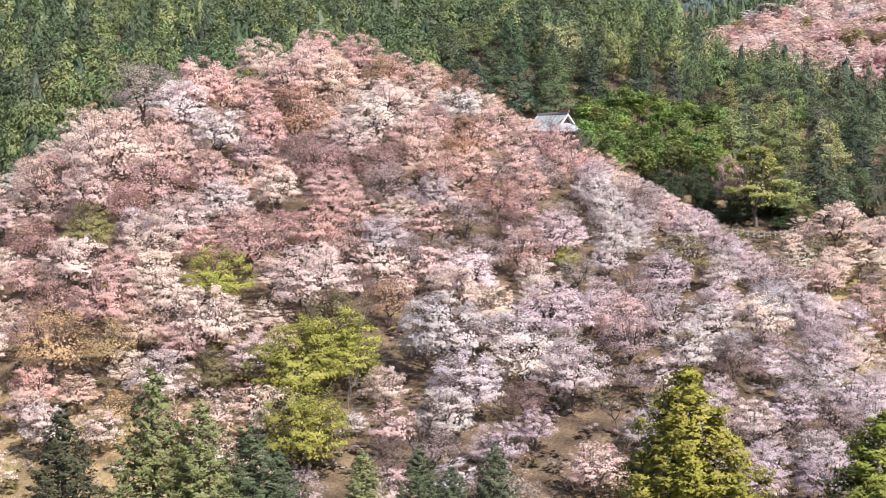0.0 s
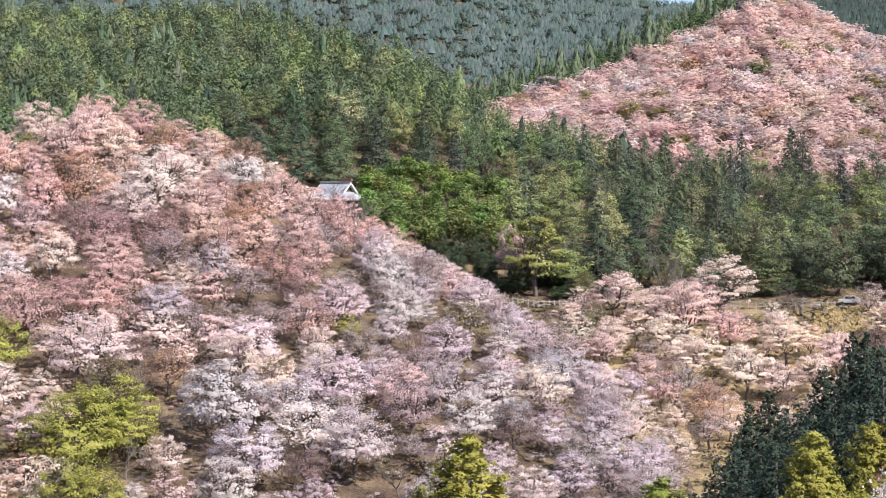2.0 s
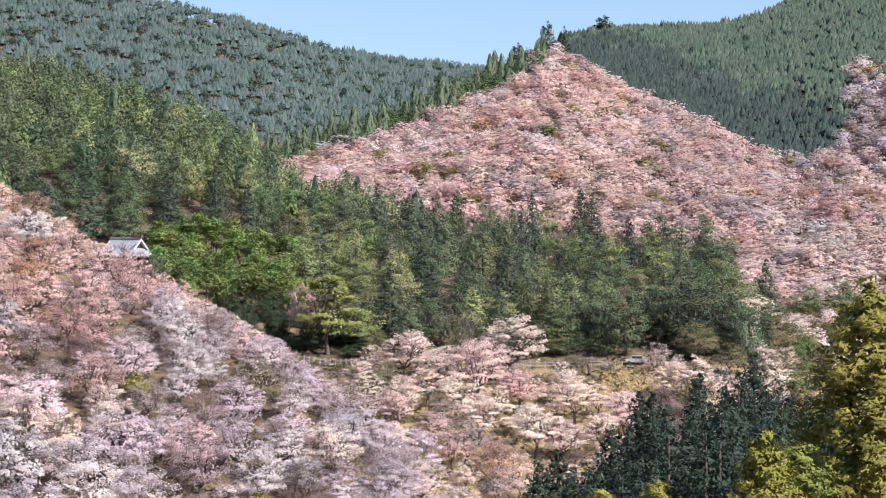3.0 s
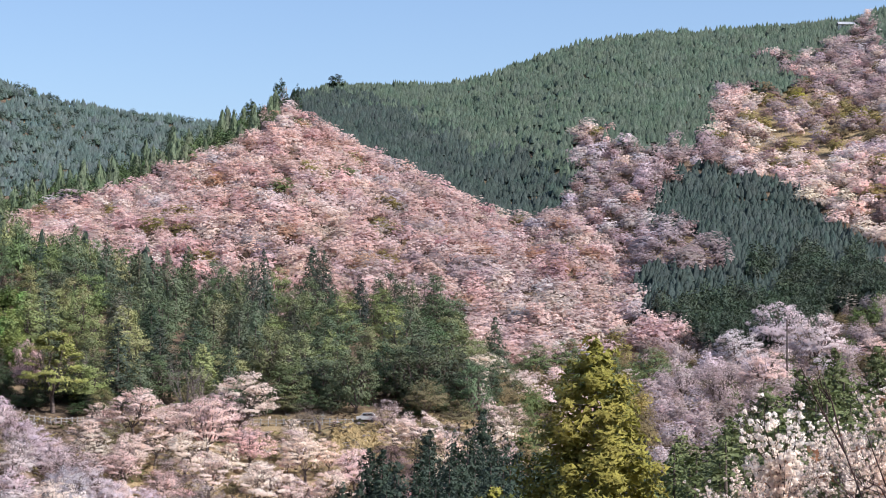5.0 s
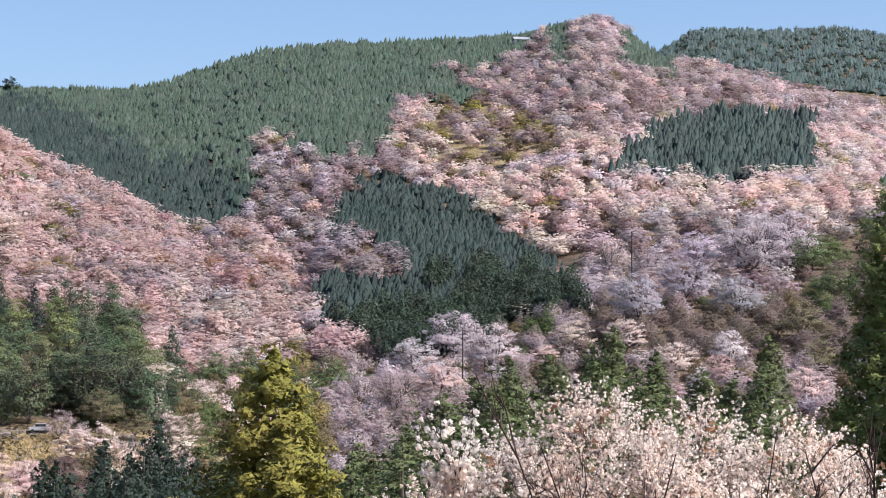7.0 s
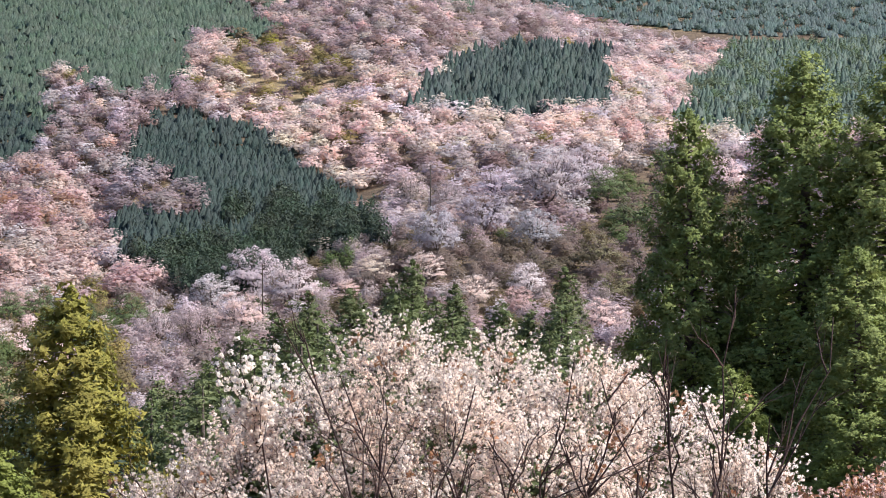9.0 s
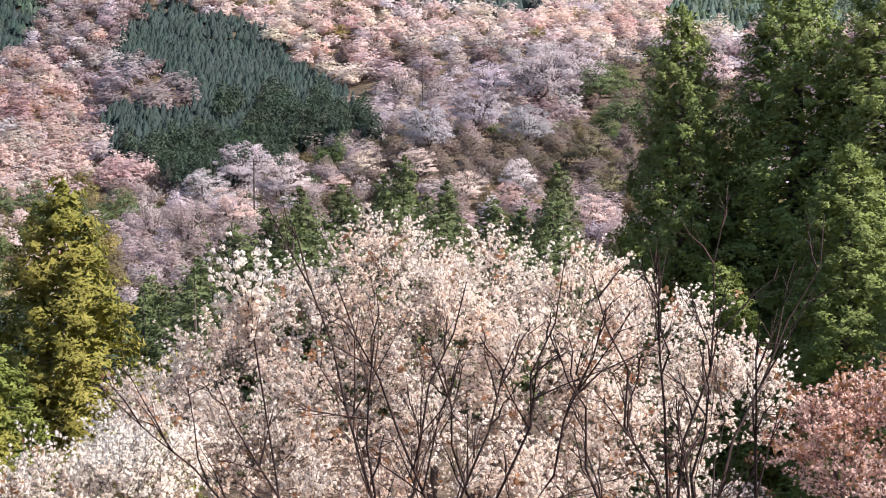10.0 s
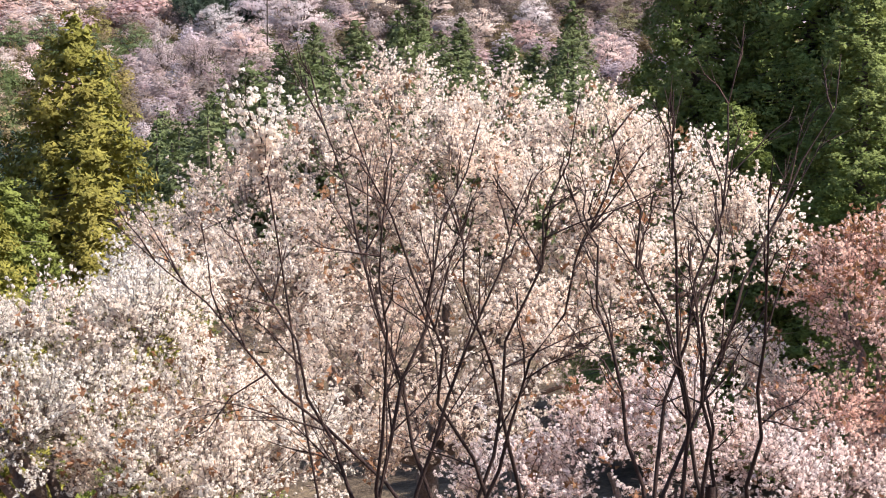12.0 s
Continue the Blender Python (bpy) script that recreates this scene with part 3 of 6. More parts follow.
def far_conifer(seed, tips=1, rings=4, sides=6, ragged=0, tip=0.25):
    """One close spire, or a few small ones together, one metre high and about one wide, with an uneven skin."""
    rng = np.random.default_rng(seed + 500)
    s = Soup()
    for k in range(tips):
        a0 = k * 6.283 / tips + rng.random()
        o = np.array([math.cos(a0), math.sin(a0), 0]) * (0.0 if k == 0 else rng.uniform(0.28, 0.46))
        high, wide = (0.97, 0.36) if tips == 1 else (rng.uniform(0.66, 1.0), tip * rng.uniform(0.85, 1.25))
        lop = rng.random(3) * 6.28
        ring, way = [], []
        for i in range(rings):
            f = 0.8 * i / max(rings - 1, 1)
            for j in range(sides):
                a = (j + rng.uniform(-0.35, 0.35) + 0.5 * (i % 2)) * 6.283 / sides
                r = wide * (1 - f) ** (0.55 if tips == 1 else 0.85) * lobed(a, f, lop) * rng.uniform(0.8, 1.15)
                ring.append((r * math.cos(a), r * math.sin(a), (0.04 + 0.96 * f + rng.uniform(-0.05, 0.05)) * high))
                way.append((math.cos(a), math.sin(a), 0.55 + 0.4 * f + rng.uniform(-0.3, 0.4)))
        ring.append((rng.normal() * 0.02, rng.normal() * 0.02, high))
        way.append((0, 0, 1.0))
        f = [(i * sides + j, i * sides + (j + 1) % sides, (i + 1) * sides + (j + 1) % sides) for i in range(rings - 1) for j in range(sides)]
        f += [(i * sides + j, (i + 1) * sides + (j + 1) % sides, (i + 1) * sides + j) for i in range(rings - 1) for j in range(sides)]
        f += [((rings - 1) * sides + j, (rings - 1) * sides + (j + 1) % sides, rings * sides) for j in range(sides)]
        s.faces(np.array(ring) + o, np.array(f), None, unit(np.array(way)))
    if ragged:
        f = 1 - (1 - rng.random(ragged)) ** 0.62
        a = rng.random(ragged) * 6.283
        d = np.stack([np.cos(a), np.sin(a), 0 * a], 1)
        c = d * (0.52 * (1 - f) ** 0.62)[:, None] + np.array([0, 0, 1.0]) * (0.05 + 0.93 * f)[:, None]
        way = unit(d + rng.normal(size=(ragged, 3)) * 0.3 + np.array([0, 0, 0.5]))
        s.tris(petals(rng, c, 0.105, 0.3, 1.5, d * 0.5 + np.array([0, 0, -0.8]), way, True, 0.3), way)
    v, _, t = s.arrays()
    return v, t, s.ways()


FAR_CHERRY = [far_cherry(s) for s in range(10)]
MID_CHERRY = [far_cherry(s, 34, 13, 0.06, 120) for s in range(12, 20)]
FAR_CONIFER = [far_conifer(s, 1, 4, 6, 150) for s in range(8)]
SMALL_CONIFER = [far_conifer(s, 7, 1, 5) for s in range(8)]
FEW_CONIFER = [far_conifer(s, 4, 2, 5, 0, 0.32) for s in range(20, 28)]


class Stand:
    """A wood far off: one mesh of crowns and one of trunks."""

    def __init__(self):
        self.crown, self.wood, self.count = Soup(), Soup(), 0

    def cherry(self, rng, p, w, h, col, pool=FAR_CHERRY):
        v, q, v2, q2, way = pool[rng.integers(len(pool))]
        m, turn = self.placed(rng, w, h)
        self.crown.faces(v @ m.T + np.array(p), q, col, way @ turn.T)
        self.wood.faces(v2 @ m.T + np.array(p), q2)
        self.count += 1

    @staticmethod
    def placed(rng, w, h):
        a = rng.random() * 6.283
        turn = np.array([[math.cos(a), -math.sin(a), 0], [math.sin(a), math.cos(a), 0], [0, 0, 1.0]])
        return turn * np.array([w, w, h]), turn

    def tree(self, arrays, m, col):
        m = np.array(m)
        turn = m[:3, :3] / np.linalg.norm(m[:3, :3], axis=0)
        for soup, (v, q, t, way), c in ((self.crown, arrays[0], col), (self.wood, arrays[1], None)):
            v = v @ m[:3, :3].T + m[:3, 3]
            if len(t):
                soup.faces(v, t, c, None if way is None else way @ turn.T)
            if len(q):
                soup.faces(v, q, c)
        self.count += 1

    def conifer(self, rng, p, w, h, col, pool=FAR_CONIFER):
        v, q, way = pool[rng.integers(8)]
        m, turn = self.placed(rng, w, h)
        self.crown.faces(v @ m.T + np.array(p), q, col, way @ turn.T)
        self.count += 1

    def finish(self, name, mat, label, category):
        ob = new(name)
        part("crowns", self.crown.mesh(name + "_crowns", mat, True), ob)
        if self.wood.n:
            part("trunks", self.wood.mesh(name + "_trunks", BARK), ob)
        tagged(ob, label, category, kind="stuff")
        for c in ob.children:
            c["kind"] = "stuff"
        return ob


# ---- colours of leaf and blossom ----
PALE, WARM, DEEP, BRONZE = (0.83, 0.695, 0.645), (0.79, 0.60, 0.545), (0.65, 0.45, 0.425), (0.60, 0.395, 0.285)
LILAC, WHITE, CREAM, GREYED = (0.69, 0.615, 0.635), (0.84, 0.775, 0.755), (0.81, 0.70, 0.615), (0.52, 0.435, 0.43)
# VIOLET has the blue shade of the lower slope put into it.
VIOLET, TWIGGY = (0.52, 0.485, 0.51), (0.34, 0.25, 0.235)
LIME, OLIVE, DULL, AMBER = (0.42, 0.41, 0.10), (0.36, 0.31, 0.13), (0.24, 0.20, 0.11), (0.60, 0.46, 0.27)
CEDAR, CEDAR_DARK, CEDAR_LIGHT = (0.145, 0.175, 0.105), (0.078, 0.102, 0.070), (0.29, 0.31, 0.14)
BLUE_GREEN, EVERGREEN, BAMBOO = (0.135, 0.175, 0.15), (0.16, 0.205, 0.09), (0.33, 0.40, 0.15)
LETTER = {"P": PALE, "W": WARM, "D": DEEP, "B": BRONZE, "L": LILAC, "H": WHITE, "C": CREAM, "G": GREYED, "V": VIOLET, "N": LIME, "O": OLIVE,
          "K": DULL, "Y": AMBER, "E": EVERGREEN, "T": TWIGGY}
TREES = {"P": ("cherry_tree", "pale pink flowering mountain cherry with broad layered crown"), "W": ("cherry_tree", "warm pink flowering mountain cherry with rounded crown"),
         "D": ("cherry_tree", "deep pink mountain cherry in bud with fine twigs"), "B": ("cherry_tree", "bronze-leaved mountain cherry with russet young foliage"),
         "L": ("cherry_tree", "lilac-white flowering mountain cherry with dense crown"), "H": ("cherry_tree", "white flowering mountain cherry in full bloom"),
         "C": ("cherry_tree", "cream-white flowering mountain cherry in sunlight"), "G": ("cherry_tree", "greyish pink cherry with many bare twigs"),
         "V": ("cherry_tree", "bluish white flowering cherry with shade put into its colour"), "N": ("maple_tree", "bright lime green maple in fresh spring leaf"),
         "O": ("budding_tree", "olive yellow tree with opening spring buds"), "K": ("budding_tree", "dull olive brown thicket tree barely in leaf"),
         "Y": ("budding_tree", "amber yellow tree with thin young leaves"), "E": ("evergreen_oak", "dark green round-crowned evergreen tree on the slope"),
         "T": ("budding_tree", "mauve-brown tree of bare twigs not yet in leaf")}


def vary(rng, c, d=0.1):
    k = 1 + rng.uniform(-d, d)
    return tuple(min(max(x * k * (1 + rng.uniform(-d, d) * 0.35), 0.0), 0.9) for x in c)


def pick(rng, table):
    x = rng.random() * sum(w for w, _ in table)
    for w, c in table:
        x -= w
        if x <= 0:
            return c
    return table[-1][1]


# crowns placed to fit the camera's view: bearing, angle of height, breadth in degrees, and colour letter
HILL_1 = [
    (-31.1, 4.3, 1.6, "B"), (-31.9, 3.9, 1.5, "W"), (-33.6, 3.4, 1.6, "P"), (-32.0, 3.4, 1.9, "W"), (-30.6, 3.5, 1.4, "W"), (-29.8, 3.1, 1.4, "B"),
    (-28.5, 3.4, 1.5, "W"), (-27.7, 3.2, 1.0, "B"), (-35.3, 2.8, 2.1, "W"), (-37.1, 2.5, 2.2, "G"), (-36.0, 2.1, 1.9, "H"), (-34.7, 2.5, 1.7, "W"),
    (-33.8, 2.8, 0.9, "O"), (-32.8, 3.0, 1.9, "W"), (-31.5, 3.0, 1.6, "P"), (-29.6, 2.5, 1.3, "P"), (-32.5, 1.9, 2.1, "B"), (-27.6, 2.1, 1.6, "H"),
    (-27.0, 2.5, 0.8, "H"), (-30.1, 1.8, 2.5, "H"), (-31.0, 1.1, 2.0, "P"), (-34.8, 1.4, 2.0, "H"), (-33.5, 1.3, 1.7, "W"), (-38.0, 0.9, 2.8, "P"),
]
HILL_2 = [
    (-36.5, 0.8, 1.8, "W"), (-38.9, 0.7, 1.5, "P"), (-27.3, 1.1, 1.7, "B"), (-26.4, 1.4, 1.5, "W"), (-29.0, 1.1, 1.8, "W"), (-25.9, 0.4, 1.6, "W"),
    (-31.8, 0.4, 1.9, "D"), (-30.1, 0.4, 1.7, "D"), (-28.8, 0.4, 1.9, "W"), (-27.3, 0.2, 1.5, "W"), (-28.2, -0.0, 1.6, "D"), (-29.8, -0.4, 1.9, "G"),
    (-35.2, 0.1, 1.7, "W"), (-36.9, -0.2, 2.1, "D"), (-39.9, -0.2, 2.0, "D"), (-38.7, -0.5, 1.9, "P"), (-34.7, -0.8, 1.8, "H"), (-36.1, -1.2, 2.0, "P"),
    (-37.5, -0.9, 1.5, "D"), (-33.2, -0.4, 1.6, "P"), (-31.5, -0.5, 1.8, "W"), (-28.4, -0.7, 1.6, "L"), (-27.4, -1.2, 1.5, "G"), (-26.5, -0.8, 1.6, "D"),
]
HILL_3 = [
    (-40.4, -1.9, 1.6, "D"), (-39.1, -2.4, 2.2, "P"), (-38.7, -1.7, 1.6, "O"), (-36.9, -2.1, 2.1, "P"), (-35.4, -2.1, 1.4, "W"), (-33.9, -2.0, 2.1, "D"),
    (-31.9, -1.7, 1.8, "W"), (-30.0, -1.8, 1.9, "L"), (-29.1, -2.4, 1.6, "G"), (-26.9, -2.3, 1.6, "G"), (-25.7, -2.4, 1.8, "D"), (-24.7, -1.9, 1.8, "L"),
    (-24.4, -2.7, 0.9, "N"), (-22.9, -2.1, 1.5, "H"), (-23.1, -1.1, 1.6, "L"), (-21.7, -0.7, 1.7, "P"), (-22.3, -1.6, 1.4, "L"), (-21.0, -0.9, 1.2, "P"),
    (-34.9, -3.1, 2.1, "N"), (-32.1, -3.0, 2.9, "P"), (-27.4, -3.0, 2.1, "H"), (-21.4, -3.1, 1.8, "L"), (-20.9, -2.6, 1.9, "K"), (-19.7, -2.1, 1.6, "L"),
]
HILL_4 = [
    (-18.8, -2.6, 1.5, "P"), (-38.3, -3.7, 2.3, "W"), (-36.5, -3.4, 2.0, "P"), (-35.4, -4.2, 2.6, "P"), (-39.8, -3.5, 1.6, "D"), (-31.5, -4.3, 2.1, "K"),
    (-27.9, -3.6, 1.9, "C"), (-28.2, -4.7, 2.9, "L"), (-24.9, -4.1, 2.5, "L"), (-22.9, -4.3, 2.0, "P"), (-21.4, -4.3, 2.0, "L"), (-19.8, -4.0, 1.8, "L"),
    (-18.3, -4.0, 1.6, "V"), (-17.2, -4.3, 1.1, "P"), (-39.8, -4.8, 2.6, "Y"), (-38.2, -5.1, 1.8, "Y"), (-34.0, -5.5, 1.8, "H"), (-32.7, -5.7, 2.8, "N"),
    (-31.0, -5.7, 2.0, "N"), (-25.7, -5.6, 2.3, "H"), (-24.2, -6.0, 2.3, "L"), (-27.4, -6.3, 2.4, "L"), (-28.1, -7.4, 2.0, "H"), (-22.5, -5.1, 2.0, "G"),
]
HILL_5 = [
    (-20.7, -5.4, 1.8, "L"), (-19.5, -5.3, 1.5, "V"), (-18.3, -5.8, 1.4, "L"), (-16.9, -5.6, 2.0, "L"), (-15.8, -4.9, 1.8, "P"), (-15.6, -6.6, 2.2, "L"),
    (-36.7, -6.0, 2.1, "H"), (-35.2, -6.0, 1.5, "K"), (-30.8, -7.6, 0.8, "H"), (-25.4, -7.8, 1.3, "L"), (-32.3, -7.7, 2.7, "N"), (-18.8, -7.5, 1.6, "H"),
    (-18.5, -8.8, 1.8, "L"), (-16.8, -8.3, 2.0, "L"), (-23.5, -8.8, 2.0, "P"), (-40.1, -7.5, 1.6, "H"), (-38.5, -7.5, 1.6, "P"), (-19.9, -6.6, 1.2, "L"),
    (-20.9, -1.4, 1.2, "L"), (-19.8, -3.1, 1.4, "L"), (-23.8, -0.3, 1.4, "G"), (-25.2, -0.1, 1.4, "G"), (-25.7, -1.0, 1.4, "D"), (-30.8, -1.1, 1.5, "W"),
]
HILL_6 = [
    (-32.9, -1.4, 1.5, "D"), (-37.9, -2.6, 1.5, "W"), (-37.3, -4.6, 1.7, "W"), (-40.6, -4.7, 1.5, "D"), (-36.1, -5.0, 1.5, "P"), (-29.9, -6.6, 1.4, "P"),
    (-22.5, -6.3, 1.0, "G"), (-14.6, -5.6, 1.5, "P"), (-40.6, -3.0, 1.5, "W"), (-40.4, -6.2, 1.5, "W"), (-35.9, 1.1, 1.5, "P"), (-31.1, 2.1, 1.5, "W"),
]
VALLEY_1 = [
    (-16.3, -1.6, 1.6, "C"), (-17.7, -2.4, 1.0, "C"), (-15.2, -1.9, 1.5, "C"), (-14.2, -2.1, 1.8, "W"), (-13.1, -1.3, 2.0, "C"), (-13.8, -1.7, 1.4, "P"),
    (-14.8, -3.0, 1.5, "C"), (-16.7, -3.4, 1.1, "W"), (-16.9, -4.3, 1.5, "P"), (-16.0, -4.7, 1.5, "L"), (-11.2, -3.0, 1.5, "C"), (-12.4, -3.9, 1.6, "P"),
    (-13.5, -4.8, 1.6, "B"), (-14.1, -3.5, 1.7, "C"), (-11.6, -4.0, 1.4, "P"), (-9.7, -3.2, 1.5, "P"), (-14.5, -4.1, 1.5, "G"), (-7.9, -2.2, 1.4, "C"),
    (-8.5, -2.5, 1.0, "C"), (-15.7, -2.6, 1.2, "P"), (-5.9, -0.3, 1.5, "C"), (-4.8, -0.6, 1.3, "P"), (-12.2, -0.1, 0.9, "C"), (-12.9, -2.6, 1.4, "W"),
]
VALLEY_2 = [
    (-19.9, 0.1, 0.7, "P"), (-10.4, -4.0, 1.2, "P"), (-15.5, -3.8, 1.2, "W"),
]
LOWER_1 = [
    (8.4, 2.1, 1.9, "V"), (9.9, 2.7, 1.9, "V"), (11.4, 2.3, 1.8, "V"), (11.8, 3.8, 2.6, "L"), (8.8, 3.3, 1.5, "G"), (10.3, 3.7, 1.7, "L"),
    (7.7, 3.4, 1.5, "G"), (13.0, 4.4, 1.9, "L"), (9.6, 0.4, 1.5, "P"), (11.2, 0.6, 1.3, "H"), (10.9, -0.0, 1.3, "W"), (13.4, -0.5, 1.5, "P"),
    (6.5, 1.0, 1.5, "C"), (5.7, 0.4, 1.2, "C"), (4.1, 0.7, 2.1, "L"), (2.9, 1.0, 1.9, "L"), (1.8, 0.4, 1.7, "L"), (2.5, -0.1, 1.9, "P"),
    (1.2, -0.7, 1.9, "G"), (0.2, -0.6, 1.5, "G"), (13.8, 0.5, 1.5, "K"), (13.3, 1.5, 1.5, "K"), (-5.8, -0.1, 1.2, "C"), (-1.5, -0.6, 0.9, "C"),
]
LOWER_2 = [
    (-4.3, -0.7, 1.0, "P"), (-6.6, -1.7, 1.2, "K"), (-4.3, -0.1, 1.4, "E"), (-3.3, 0.1, 1.4, "E"), (-0.8, -0.1, 1.5, "E"), (-2.0, -0.4, 1.2, "E"),
    (-5.3, -0.9, 1.4, "K"), (-7.6, -1.2, 1.5, "K"), (-5.0, -1.9, 1.4, "K"), (13.6, 3.5, 1.5, "E"), (14.3, 2.7, 1.5, "E"), (8.1, 1.0, 1.5, "C"),
    (17.1, 4.6, 1.5, "P"),
]
# ---- trees of the near hill, the valley side and the lower slopes ----
rng = np.random.default_rng(5)
CHERRY_KITS = kits("cherry", layered_tree, range(10, 18), BARK, PETAL)
THIN_KITS = kits("thin", layered_tree, range(30, 34), BARK, PETAL, per=46, size=0.14, plate=(1.4, 0.75, 0.22), inner=420, twigs=2)
LAYER_KITS = kits("layered", layered_tree, range(35, 38), BARK, PETAL, boughs=40, per=120, bole=0.24, plate=(1.5, 0.75, 0.09), inner=160)
GREEN_KITS = kits("green", layered_tree, range(40, 44), BARK, LEAF, boughs=60, per=84, size=0.145, plate=(1.3, 0.75, 0.14), inner=700)
near_trees = Scatter(4.0)
CHERRY_ARRAYS = kits_joined(layered_tree, range(20, 25), boughs=40, per=50, size=0.2, inner=300)
THIN_ARRAYS = kits_joined(layered_tree, range(26, 29), boughs=38, per=38, size=0.18, plate=(1.4, 0.75, 0.22), inner=220, twigs=3)
thicket_cherries = Stand()


cherries = [0]


def broad_tree(az, r, w, letter, group, h=None, joined=False):
    p = spot(az, r)
    if TREES[letter][0] == "cherry_tree":
        joined = joined and cherries[0] >= 262
        cherries[0] += 1
    else:
        joined = False
    if joined:
        near_trees.put(p)
        pool = THIN_ARRAYS if letter in "DGYBTK" else CHERRY_ARRAYS
        return thicket_cherries.tree(pool[int(rng.integers(len(pool)))], stand(p, rng.random() * 6.28, w / 9.0, w * rng.uniform(0.72, 0.9) / 8.0), vary(rng, LETTER[letter], 0.13))
    pool = GREEN_KITS if letter in "NEKO" else THIN_KITS if letter in "DGYBT" else LAYER_KITS if letter == "C" or group.endswith("valley side") and rng.random() < 0.5 else CHERRY_KITS
    near_trees.put(p)
    name, label = TREES[letter]
    return plant(name, pool[int(rng.integers(len(pool)))], stand(p, rng.random() * 6.28, w / 9.0, (h or w * rng.uniform(0.72, 0.9)) / 8.0),
                 vary(rng, tuple(0.96 * x for x in LETTER[letter]), 0.11), label, name.replace("_", " "), group)


def fit_to_view(lists, near, far, group, grow=1.0):
    for rows in lists:
        for az, el, breadth, letter in rows:
            r = 0.5 * (near(az) + far(az))
            for _ in range(3):
                w = math.radians(breadth) * r * grow
                r = rise(az, el, 0.50 * w, near(az), far(az))
            broad_tree(az, r, w, letter, group)


fit_to_view([HILL_1, HILL_2, HILL_3, HILL_4, HILL_5, HILL_6], lambda a: line_r(I_BROOK, a) - 12, lambda a: line_r(I_BROW, a) + 12, "trees on the near hill", 1.16)
fit_to_view([VALLEY_1, VALLEY_2], lambda a: line_r(I_BROW, a), lambda a: line_r(I_TERRACE, a) + 30, "trees on the valley side", 1.28)
fit_to_view([LOWER_1, LOWER_2], lambda a: line_r(I_HOLLOW, a) + 10, lambda a: line_r(I_MIDDLE, a) - 10, "trees on the lower slopes", 1.05)


def hill_letter(az, el):
    """The near hill: warm pinks on its brow and shoulder, greyish lilac down its other flank."""
    n = wobble(az, el, 2.2, 1.0)
    if az < -32.5 and el < -2.5:
        return pick(rng, [(4, "C"), (3, "P"), (1.5, "W"), (1, "H"), (0.7, "Y")])
    flank = (az + 27.5) * 0.9 - (el + 1.0) * 1.1 + n * 3.0
    if el > 1.2 and az > -35:
        return pick(rng, [(3, "W"), (1.4, "B"), (3, "P"), (0.8, "D")])
    if flank > 1.2:
        return pick(rng, [(5, "L"), (0.6, "H"), (2.4, "G"), (0.6, "P"), (1.2, "T")])
    if flank > -2.5:
        return pick(rng, [(2, "L"), (1.5, "P"), (2, "W"), (2, "D"), (2, "G"), (1, "B"), (1.2, "T")])
    return pick(rng, [(4, "P"), (3.4, "W"), (0.6, "H"), (2, "D"), (1, "B"), (0.8, "T")])


CLEARINGS = [[(-33, -6.5), (-29.6, -7.0), (-29, -4.4), (-31.5, -3.8), (-33, -4.8)], [(-29, -8.6), (-22.6, -9.6), (-22.0, -5.8), (-24.2, -6.2), (-26.5, -8.2)],
             [(-41, -10), (-36, -10), (-36, -8.0), (-38, -7.4), (-41, -8)]]
extra = 0
for _ in range(9000):
    az = rng.uniform(-43, -14.3)
    r0, r1 = line_r(I_BROOK, az), line_r(I_BROW, az) + 8
    r = math.sqrt(rng.uniform(r0 * r0, r1 * r1))
    p = spot(az, r)
    el = el_of(az, r, 4)
    if extra >= 215 or any(in_poly(c, az, el) for c in CLEARINGS) or not near_trees.free(p, 5.0):
        continue
    broad_tree(az, r, rng.uniform(5.5, 8.6), hill_letter(az, el), "trees on the near hill", None, True)
    extra += 1

# the large lime green maples at the foot of the hill
for az, el, w, h in [(-32.3, -5.6, 12.0, 9.5), (-31.2, -5.3, 9.5, 8.0), (-32.4, -7.6, 9.5, 9.0)]:
    broad_tree(az, rise(az, el, 0.5 * h, line_r(I_SPUR, az) + 10, line_r(I_BROW, az)), w, "N", "trees on the near hill", h)

more = 0
for _ in range(900):
    az = rng.uniform(-17.5, -5)
    r = rng.uniform(line_r(I_BROW, az) + 4, line_r(I_TERRACE, az) - 8)
    if more < 105 and near_trees.free(spot(az, r), 4.6) and el_of(az, r) > -6.5 and not (-11.2 < az < -8.8 and el_of(az, r) > -3.3):
        broad_tree(az, r, rng.uniform(4.0, 8.0), pick(rng, [(3, "C"), (2.5, "P"), (3, "G"), (0.8, "K"), (2, "W"), (2, "T"), (0.7, "D")]), "trees on the valley side", None, True)
        more += 1

thicket_cherries.finish("young_cherry_stand", PETAL_JOINED, "smaller pink and greyish flowering cherries between the larger ones", "cherry trees")

# ---- the wood behind the hill and along the terrace ----
CEDAR_KITS = kits("cedar", conifer_tree, range(50, 57), BARK, LEAF)
BROAD_KITS = kits("evergreen", spreading_tree, range(60, 65), BARK, LEAF, h=13.0, w=10.0, clumps=40, per=72, size=0.26, bole=0.04, lumps=(1.1, 0.62), twigs=0, inner=700, stray=0.08)
woods = Scatter(4.0)
wood_left = Stand()
GLADE = [(-19.6, -3.0), (-18.4, -3.0), (-18.4, 0.3), (-20.2, 0.3)]
LIGHT_WOOD = [[(-28, 5.0), (-22.5, 4.0), (-21.5, 5.5), (-24, 7.5), (-30, 8)], [(-20.0, 2.2), (-17.4, 2.4), (-16.2, 0.2), (-19.4, 0.6)]]
count = 0
